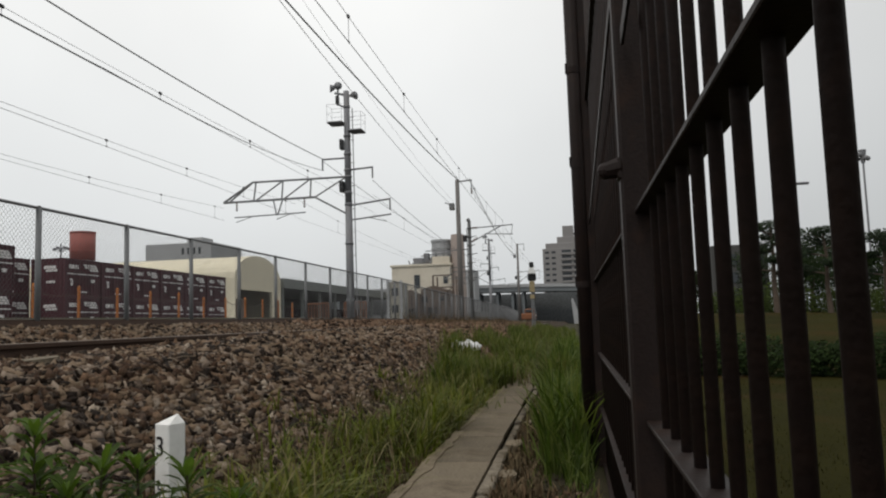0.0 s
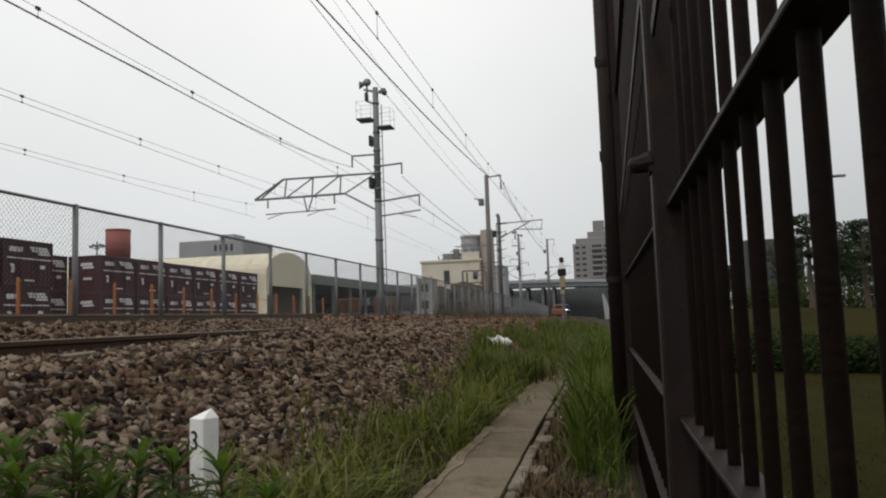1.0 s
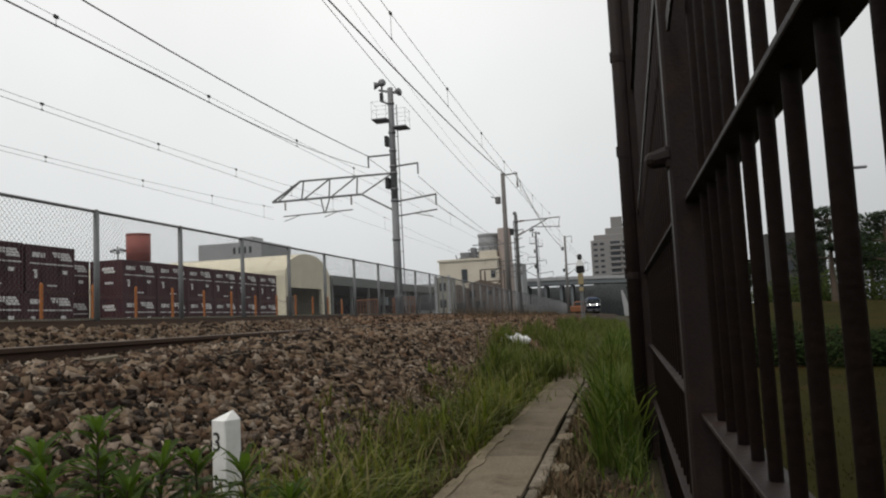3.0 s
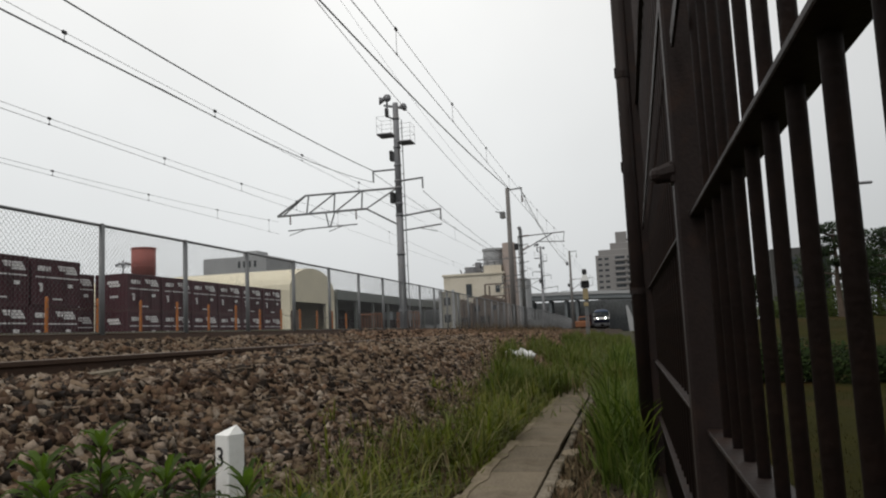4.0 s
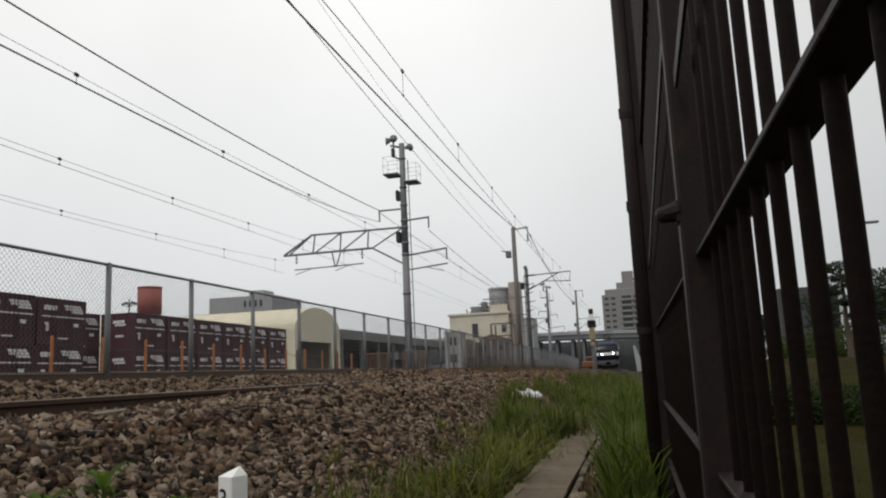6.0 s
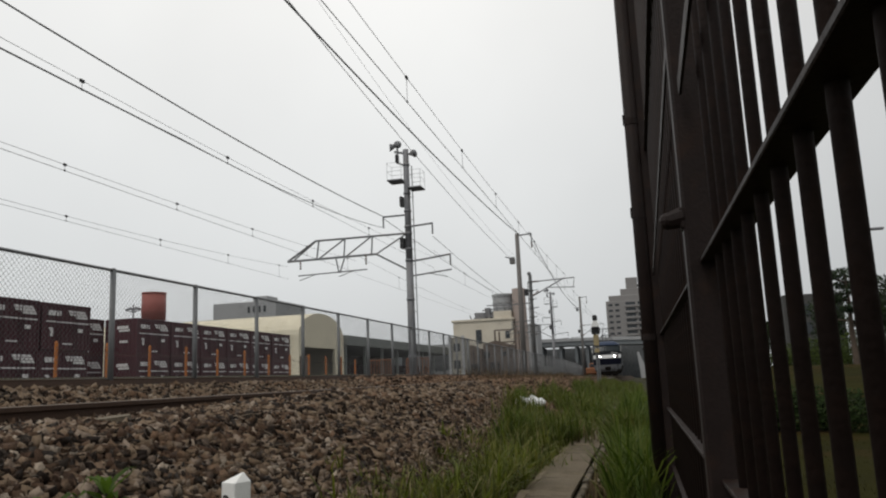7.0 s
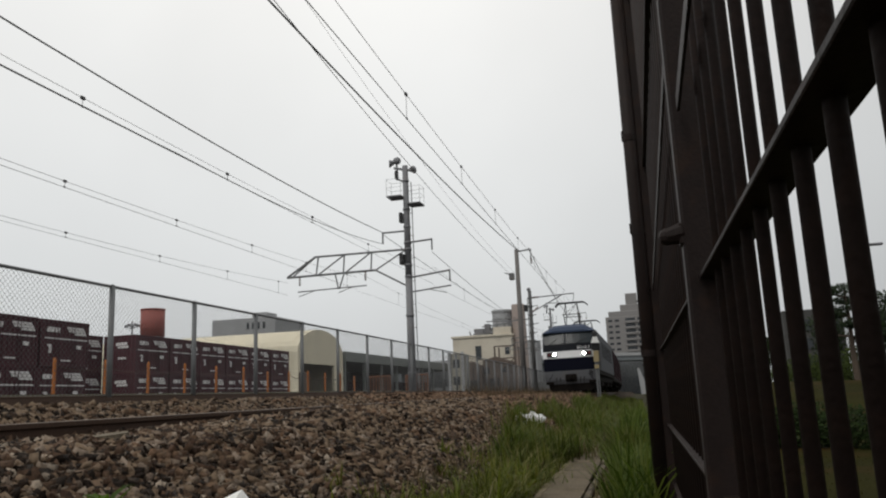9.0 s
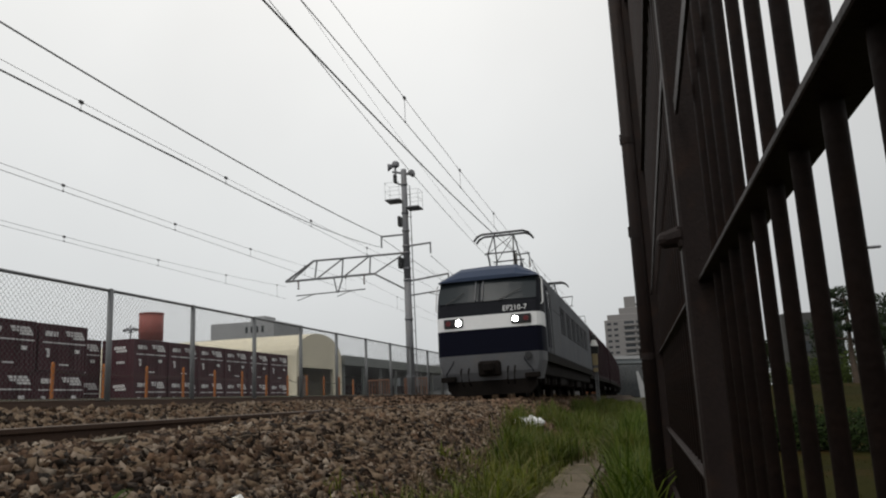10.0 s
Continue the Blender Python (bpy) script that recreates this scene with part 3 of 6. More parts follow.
def build_grass():
    rng = random.Random(21)
    left, right, far, lawn, low, edge_low = [], [], [], [], [], []

    def border(y):
        """How far the grass has crept from the trough up the bank."""
        return -1.50 - 0.10 * math.sin(y * 1.7) - 0.07 * math.sin(y * 4.1 + 1) - 0.012 * max(0, y - 5)
    for _ in range(150):
        cy = 2.0 + 11 * rng.random() ** 1.3
        cx = rng.uniform(border(cy), -1.0)
        tall = rng.uniform(0.16, 0.44) * (1.0 if cx > -1.36 else 0.62)
        spread = rng.uniform(0.05, 0.11)
        for _ in range(int(rng.uniform(15, 95))):
            left.append((rng.gauss(cx, spread), rng.gauss(cy, spread * 1.5), tall * rng.uniform(0.35, 1.2)))
    # a few tufts alone among the stones
    for _ in range(26):
        cy = rng.uniform(2.2, 11)
        cx = border(cy) - rng.uniform(0.0, 0.32)
        for _ in range(int(rng.uniform(6, 26))):
            left.append((rng.gauss(cx, 0.035), rng.gauss(cy, 0.05), rng.uniform(0.08, 0.26)))
    # the same verge goes on behind
    for _ in range(45):
        cx, cy, tall = rng.uniform(-1.5, -1.02), rng.uniform(-5.5, 1.2), rng.uniform(0.12, 0.3)
        for _ in range(40):
            left.append((min(rng.gauss(cx, 0.07), -0.97), rng.gauss(cy, 0.12), tall * rng.uniform(0.4, 1.2)))
            right.append((rng.uniform(-0.4, 0.08), rng.uniform(-5.5, -0.6), rng.uniform(0.05, 0.3)))
    # blades leaning over the lids from the edge
    for _ in range(1500):
        left.append((rng.uniform(-1.02, -0.9), 2.4 + 9 * rng.random(), rng.uniform(0.05, 0.2)))
    left = [p for p in left if p[0] < -0.915 - 0.05 * rng.random() or p[1] > 7.5]
    for _ in range(9000):
        y = 2.0 + 10 * rng.random() ** 1.2
        (low if rng.random() < 0.6 else edge_low).append((rng.uniform(border(y) - 0.12, -0.96), y, rng.uniform(0.03, 0.13)))
    clumps = [(rng.uniform(-0.2, 0.0), 3.2 + 12 * rng.random()) for _ in range(90)]
    for cx, cy in clumps:
        near = cy < 4.6
        if near and (cx < -0.08 or cy < 4.2):
            continue
        tall = rng.uniform(0.15, 0.4) if near else rng.uniform(0.34, 0.72)
        for _ in range(120):
            right.append((min(rng.gauss(cx, 0.05), 0.09), rng.gauss(cy, 0.16), tall * rng.uniform(0.35, 1.1)))
    for _ in range(220):
        right.append((rng.uniform(-0.3, 0.1), rng.uniform(1.8, 5), rng.uniform(0.04, 0.16)))
    for cy in (5.1, 6.4):
        for _ in range(30):
            right.append((rng.gauss(-0.3, 0.03), rng.gauss(cy, 0.08), rng.uniform(0.12, 0.3)))
    right = [p for p in right if p[0] > (-0.19 - 0.06 * rng.random() if p[1] < 6 and p[2] > 0.2 else -0.43) or p[1] > 8]
    for _ in range(46000):
        y = 8 + 52 * rng.random() ** 1.6
        x = rng.uniform(-2.1 if y > 12 else -1.6, 0.08)
        patch = math.sin(y * 0.9 + 1.3 * x) + math.sin(y * 2.3 - 2.9 * x + 1) + 0.8 * math.sin(5.1 * x + 0.4 * y)
        if patch < 0.05 and rng.random() < 0.82:
            continue
        if abs(x + 0.62 - 0.008 * y) < 0.17 + 0.05 * patch and rng.random() < 0.88:
            continue
        if -0.97 < x < -0.36 and y < 9.4 + 2 * rng.random():
            continue
        far.append((x, y, rng.uniform(0.10, 0.40) * (1.0 + 0.3 * patch)))
    for cx, cy in [(rng.uniform(-1.7, -0.85), 7.5 + 14 * rng.random() ** 1.3) for _ in range(26)] + [(rng.uniform(-0.3, 0.05), rng.uniform(8, 24)) for _ in range(14)]:
        tall = rng.uniform(0.26, 0.56)
        for _ in range(70):
            far.append((rng.gauss(cx, 0.12), rng.gauss(cy, 0.2), tall * rng.uniform(0.5, 1.1)))
    for _ in range(30000):
        y = 1.5 + 30 * rng.random() ** 1.5
        lawn.append((rng.uniform(0.45, 2 + y * 0.7), y, rng.uniform(0.02, 0.06)))
    edge = edge_low
    for _ in range(14000):
        y = 1.8 + 11 * rng.random() ** 1.3
        edge.append((rng.gauss(-1.0, 0.035) if rng.random() < 0.5 else rng.uniform(-0.46, -0.2), y, rng.uniform(0.02, 0.13)))
    for _ in range(7000):
        y = 20 + 45 * rng.random()
        edge.append((rng.uniform(-5.3, -2.0), y, rng.uniform(0.06, 0.26)))
    for _ in range(1300):
        edge.append((rng.uniform(-1.8, -1.05), rng.uniform(2, 12), rng.uniform(0.06, 0.28)))
    for _ in range(1900):
        edge.append((rng.uniform(-6.0, -5.0), 26 + 40 * rng.random(), rng.uniform(0.1, 0.5)))
    for _ in range(2200):
        edge.append((rng.uniform(-2.1, 0.05), 9.8 + 30 * rng.random() ** 1.5, rng.uniform(0.08, 0.4)))
    for _ in range(1800):
        edge.append((rng.uniform(-0.42, 0.1), rng.uniform(1.7, 4.2), rng.uniform(0.02, 0.12)))
    blades("dead_grass", edge, "dry brown dead grass along trough and ballast", M_DRY, width=0.006)
    blades("grass", left, "tall green grass with dry blades beside the cable trough", width=0.0058, droop=1.5)
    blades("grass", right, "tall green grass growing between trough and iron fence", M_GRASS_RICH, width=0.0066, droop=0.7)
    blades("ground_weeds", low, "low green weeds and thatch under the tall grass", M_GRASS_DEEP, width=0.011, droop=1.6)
    straw = [(rng.uniform(border(y), -0.99), y, rng.uniform(0.16, 0.48)) for y in [2.2 + 10 * rng.random() for _ in range(280)]]
    straw += [(rng.uniform(-0.34, 0.02), y, rng.uniform(0.2, 0.6)) for y in [4.2 + 8 * rng.random() for _ in range(50)]]
    blades("straw", straw, "pale dry grass stalks standing among the green", M_STRAW, width=0.0034, droop=1.3)
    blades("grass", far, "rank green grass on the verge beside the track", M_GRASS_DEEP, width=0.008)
    blades("lawn_grass", lawn, "short patchy lawn grass of the park", M_TURF, width=0.004)


def weed(x, y, height, seed):
    """An upright weed: a stem with whorls of narrow leaves."""
    rng = random.Random(seed)
    th = thing("weed", "upright green weed with whorls of narrow lance-shaped leaves", "weed", pose(x, y, land(x, y) - 0.02), "weeds by the post")
    g = Geo()
    top = (rng.uniform(-0.03, 0.03), rng.uniform(-0.03, 0.03), height)
    g.bar((0, 0, 0), top, 0.0075, 6, 0.003)
    part("stem", g, M_STEM, th)
    g = Geo()
    n = 34
    for i in range(n):
        u = 0.42 + 0.60 * (i / n) ** 0.75
        c = Vector(top) * u
        a = i * 2.4 + rng.uniform(-0.3, 0.3)
        length = 0.225 * rng.uniform(0.7, 1.15) * (1.15 - 0.55 * u)
        rise = rng.uniform(0.0, 0.65) + (0.7 if u > 0.88 else 0)
        d = Vector((math.cos(a), math.sin(a), rise)).normalized()
        s = Vector((-math.sin(a), math.cos(a), 0)) * 0.0128 * rng.uniform(0.7, 1.4)
        p = [c, c + d * length * 0.35 + Vector((0, 0, 0.004)), c + d * length * 0.72 - Vector((0, 0, 0.006)), c + d * length - Vector((0, 0, 0.045 * rng.uniform(0.3, 1.6)))]
        up = Vector((0, 0, 0.004))
        vs = [p[0] - s * 0.2, p[0] + s * 0.2, p[1] - s + up, p[1] + s + up, p[2] - s * 0.8, p[2] + s * 0.8, p[3], p[1], p[2] - up]
        g.add(vs, [(0, 2, 7), (0, 7, 1), (1, 7, 3), (2, 4, 8, 7), (7, 8, 5, 3), (4, 6, 8), (8, 6, 5)])
    ob = part("leaves", g, M_WEED, th)
    return th


def text_mesh(body, size, material, m, parent, name="lettering", thick=0.0015):
    cu = bpy.data.curves.new(name, "FONT")
    cu.body, cu.size, cu.extrude = body, size, thick
    cu.align_x, cu.align_y = "CENTER", "CENTER"
    tmp = bpy.data.objects.new("tmp_text", cu)
    scene.collection.objects.link(tmp)
    me = bpy.data.meshes.new_from_object(tmp.evaluated_get(bpy.context.evaluated_depsgraph_get()))
    bpy.data.objects.remove(tmp)
    me.materials.clear()
    me.materials.append(material)
    ob = new(name, me)
    ob.parent = parent
    ob.matrix_basis = m
    return ob


def build_marker():
    """White square post with a pointed head and a black 3."""
    th = thing("marker_post", "white-painted concrete marker post with pyramid top and black 3", "post", pose(-1.665, 3.0, 0.0, 0, 0, -22.6))
    w, top = 0.0435, 0.468
    g = Geo()
    ring = [(-w, -w), (w, -w), (w, w), (-w, w)]
    e = 0.005
    cut = [(-w, -w + e), (-w + e, -w), (w - e, -w), (w, -w + e), (w, w - e), (w - e, w), (-w + e, w), (-w, w - e)]
    g.loft([[(x, y, -0.2) for x, y in cut], [(x, y, top) for x, y in cut], [(x * 0.04 + 0.0174, y * 0.04 + 0.022, top + 0.037) for x, y in cut]])
    part("post", g, M_WHITE, th)
    text_mesh("3", 0.112, M_BLACK, pose(-0.008, -w - 0.0015, top - 0.092, 90, 0, 0), th, "number")
    g = Geo()
    g.box((-0.022, -w - 0.002, top - 0.262), (0.02, -w + 0.002, top - 0.256))
    g.box((-0.022, -w - 0.002, top - 0.262), (-0.016, -w + 0.002, top - 0.232))
    part("faded_mark", g, M_BLACK, th, "small faded black mark")


def build_bag():
    """A crumpled white plastic bag on the ballast."""
    rng = random.Random(3)
    g = Geo()
    for cx, cy, r in ((0, 0, 0.115), (0.19, 0.03, 0.125), (-0.15, 0.02, 0.07), (0.08, -0.05, 0.09), (-0.3, 0.0, 0.05), (0.33, 0.02, 0.075)):
        n, k, rings = 14, 7, []
        for j in range(k + 1):
            a = -math.pi / 2 + math.pi * (0.05 + 0.9 * j / k)
            rings.append([(cx + r * rng.uniform(0.6, 1.3) * math.cos(a) * math.cos(6.283 * i / n), cy + r * 0.8 * rng.uniform(0.6, 1.3) * math.cos(a) * math.sin(6.283 * i / n),
                           0.06 + r * 0.85 * rng.uniform(0.7, 1.25) * math.sin(a)) for i in range(n)])
        g.loft(rings)
    ob = part("plastic_bag", g, M_BAG)
    ob.matrix_basis = pose(-1.99, 13.2, land(-1.99, 13.2) + 0.05)
    tagged(ob, "crumpled white plastic bag lying on the ballast", "bag")


def build_litter():
    """Dry twigs and a broken piece of concrete lying on the ballast."""
    rng = random.Random(31)
    for x, y, yaw, length in ((-2.75, 4.6, 40, 0.5), (-2.35, 4.3, 60, 0.42), (-2.2, 5.4, 115, 0.38), (-2.9, 6.2, 20, 0.6), (-2.1, 3.6, 140, 0.3), (-2.55, 7.4, 75, 0.5), (-3.0, 5.2, 150, 0.36)):
        pts, a = [Vector((x, y, 0))], math.radians(yaw)
        for _ in range(5):
            a += rng.uniform(-0.35, 0.35)
            pts.append(pts[-1] + Vector((math.cos(a), math.sin(a), 0)) * length / 5)
        g = Geo()
        pts = [Vector((p.x, p.y, land(p.x, p.y) + 0.036 + rng.uniform(-0.006, 0.008))) for p in pts]
        g.tube(pts, 0.0055, 5)
        mid = pts[2]
        g.tube([mid, mid + Vector((0.05, 0.04, 0.012)), mid + Vector((0.09, 0.1, 0.008))], 0.0032, 5)
        ob = part("twig", g, M_TWIG)
        tagged(ob, "thin dry grey-brown twig lying on the ballast", "twig", "twigs on the ballast")
    g = Geo()
    out = [(-0.10, -0.04), (-0.03, -0.065), (0.06, -0.05), (0.11, -0.01), (0.08, 0.05), (-0.02, 0.06), (-0.09, 0.03)]
    g.prism(out, 2, -0.02, 0.03)
    ob = part("concrete_fragment", g, M_CONC_PALE)
    ob.matrix_basis = pose(-2.97, 3.92, land(-2.97, 3.92) + 0.035, 6, -4, 25)
    tagged(ob, "broken pale piece of concrete on the ballast", "rubble")


# ---- the iron fence beside the camera ----
FENCE_X = 0.165
POST_YS = (-4.66, -1.5, 1.66, 4.82, 7.98, 11.14)


def build_iron_fence():
    fence = thing("iron_fence", "tall dark brown painted iron bar fence with flat rails and posts", "fence")
    levels = [EYE + z for z in (2.5, 1.36, 0.217, -0.217, -0.55, -0.88)]
    h, px = 0.033, 0.146
    for y in POST_YS:
        g = Geo()
        g.box((-h, -h, -0.25), (h, h, 3.75), 0.006)
        post = part("post", g, M_IRON, fence)
        post.matrix_basis = pose(px, y, 0)
        g = Geo()
        g.box((-h - 0.005, -h - 0.005, 3.75), (h + 0.005, h + 0.005, 3.77), 0.004)
        part("post_cap", g, M_IRON, post)
        for z in (EYE + 0.308, EYE + 1.2):
            g = Geo()
            g.bar((-h - 0.03, -0.01, z), (-h + 0.002, -0.01, z + 0.006), 0.018, 10, 0.024)
            g.ball((-h - 0.03, -0.01, z), 0.018, 10, 6)
            g.box((-h - 0.006, -0.03, z - 0.022), (-h + 0.012, 0.012, z + 0.026), 0.004)
            part("bolt", g, M_IRON, post, "round bolt head with washer plate")
    # the round stay pipe clamped to the farther post
    g = Geo()
    g.bar((0.075, 4.80, -0.2), (0.075, 4.80, 3.9), 0.041, 16)
    pipe = part("stay_pipe", g, M_IRON, fence, "brown round pipe clamped to the post", True)
    for z in (EYE + 0.95, EYE + 1.55, EYE + 0.2):
        g = Geo()
        g.bar((0.075, 4.80, z - 0.02), (0.075, 4.80, z + 0.02), 0.0445, 16)
        g.box((0.026, 4.785, z - 0.012), (0.036, 4.815, z + 0.05), 0.003)
        part("clamp", g, M_IRON, pipe)
    for y0, y1 in zip(POST_YS, POST_YS[1:]):
        for z in levels:
            g = Geo()
            g.box((FENCE_X - 0.027, y0 + 0.03, z - 0.0045), (FENCE_X + 0.025, y1 - 0.03, z + 0.0045), 0.0015)
            part("rail", g, M_IRON, fence)
        # diagonal tie of the panel
        g = Geo()
        g.beam((FENCE_X - 0.036, y0 + 0.06, EYE + 0.79), (FENCE_X - 0.036, y1 - 0.06, EYE + 0.58), 0.006, 0.034)
        part("tie", g, M_IRON, fence)
    g = Geo()
    g.bar((0, 0, -0.08), (0, 0, 3.6), 0.0092, 10, cap=True)
    me = g.mesh("bar", M_IRON, True)
    for i in range(-35, 84):
        y = 0.492 + i * 0.1275
        if min(abs(y - p) for p in POST_YS) < 0.04 or y > POST_YS[-1]:
            continue
        ob = new("bar", me)
        ob.parent = fence
        ob.matrix_basis = pose(FENCE_X, y, 0)


# ---- chain-link fence of the yard ----
YARD_X = -6.1


def build_yard_fence():
    step = 1.8275
    first = 7.99 - 6 * step
    rng = random.Random(9)
    gp = Geo()
    gp.bar((0, 0, -0.3), (0, 0, 1.335), 0.034, 8)
    gp.bar((0, 0, 1.335), (0, 0, 1.355), 0.037, 8, 0.02)
    post_me = gp.mesh("post", M_GALV, True)
    cell = 0.065
    gm = Geo()
    h0, h1 = 0.01, 1.31
    n = int(step / cell)
    r = 0.0011
    for i in range(-int((h1 - h0) / cell), n + 1):
        for way in (1, -1):
            a0, a1 = i * cell, i * cell + (h1 - h0)
            lo, hi = max(a0, 0.0), min(a1, step)
            if hi - lo < 0.02:
                continue
            z0, z1 = h0 + lo - a0, h0 + hi - a0
            if way < 0:
                lo, hi = step - lo, step - hi
            gm.beam((way * r, lo, z0), (way * r, hi, z1), 2 * r, 2 * r)
    mesh_me = gm.mesh("wire_mesh", M_MESH, False, False)
    gr = Geo()
    gr.bar((0, 0, 1.33), (0, step, 1.33), 0.019, 8)
    rail_me = gr.mesh("rail", M_GALV, True)
    gr = Geo()
    gr.bar((0, 0, 0.02), (0, step, 0.02), 0.012, 6)
    low_me = gr.mesh("bottom_rail", M_RAIL, True)
    fence = thing("chain_link_fence", "galvanised chain-link fence along the freight yard", "fence")
    for i in range(0, 62):
        y = first + i * step
        x = YARD_X - (0.0006 * max(0, y - 60) ** 2)
        z = 1.0 - fall(y)
        for me, nm in ((post_me, "post"), (rail_me, "rail"), (low_me, "bottom_rail"), (mesh_me, "wire_mesh")):
            ob = new(nm, me)
            ob.parent = fence
            ob.matrix_basis = pose(x + (rng.uniform(-0.01, 0.01) if nm == "post" else 0), y, z, 0, 0, math.degrees(math.atan(0.0012 * max(0, y - 60))) if nm != "post" else 0)


# ---- masts, poles and wires ----
def sag(p, q, drop, n=14):
    """Points of a hanging wire from p to q."""
    return [(p[0] + (q[0] - p[0]) * u, p[1] + (q[1] - p[1]) * u, p[2] + (q[2] - p[2]) * u - 4 * drop * u * (1 - u)) for u in [i / n for i in range(n + 1)]]


def wire(points, r, label):
    g = Geo()
    g.tube(points, r, 5)
    ob = part("overhead_wire", g, M_WIRE)
    tagged(ob, label, "wire", "overhead wires")
    return ob


def catenary(x0, x1, y0, y1, contact, low, y_low, curve, gap, start, r_m=0.011, r_c=0.010):
    """A hanging messenger wire (lowest at y_low), a level contact wire and droppers between them: one thing."""
    th = thing("catenary", "overhead line: hanging messenger wire, contact wire and droppers", "overhead line", group="overhead lines")

    def xa(y):
        return x0 + (x1 - x0) * (y - y0) / (y1 - y0)

    def za(y):
        return low + curve * (y - y_low) ** 2
    ys = [y0 + (y1 - y0) * i / 20 for i in range(21)]
    g = Geo()
    g.tube([(xa(y), y, za(y)) for y in ys], r_m, 5)
    part("messenger_wire", g, M_WIRE, th)
    g = Geo()
    g.tube([(xa(y), y, contact) for y in ys], r_c, 5)
    part("contact_wire", g, M_WIRE, th)
    y = start
    while y > y0 + gap:
        y -= gap
    while y < y1:
        x, zt, zb = xa(y), za(y), contact
        g = Geo()
        g.bar((x, y, zb), (x, y, zt), 0.005, 5)
        g.box((x - 0.022, y - 0.05, zt - 0.03), (x + 0.022, y + 0.05, zt + 0.03), 0.01)
        g.box((x - 0.013, y - 0.03, zb - 0.01), (x + 0.013, y + 0.03, zb + 0.025), 0.006)
        part("dropper", g, M_WIRE, th)
        y += gap
    return th


def insulator(g, p, q, r=0.06, n=4):
    p, q = Vector(p), Vector(q)
    for i in range(n):
        a, b = p.lerp(q, (i + 0.1) / n), p.lerp(q, (i + 0.8) / n)
        g.bar(a, b, r, 8, r * 0.45)
    return g


def floodlight(parent, x, y, z, yaw):
    g = Geo()
    m = pose(x, y, z, 0, 0, yaw)
    rings = []
    for d, rr in ((-0.26, 0.05), (-0.16, 0.11), (0.0, 0.18), (0.03, 0.19)):
        rings.append([m @ Vector((rr * math.cos(6.283 * i / 12), d, rr * math.sin(6.283 * i / 12) - 0.25 * d)) for i in range(12)])
    g.loft(rings)
    ob = part("floodlight", g, M_MASTC, parent, "round grey floodlight", True)
    return ob


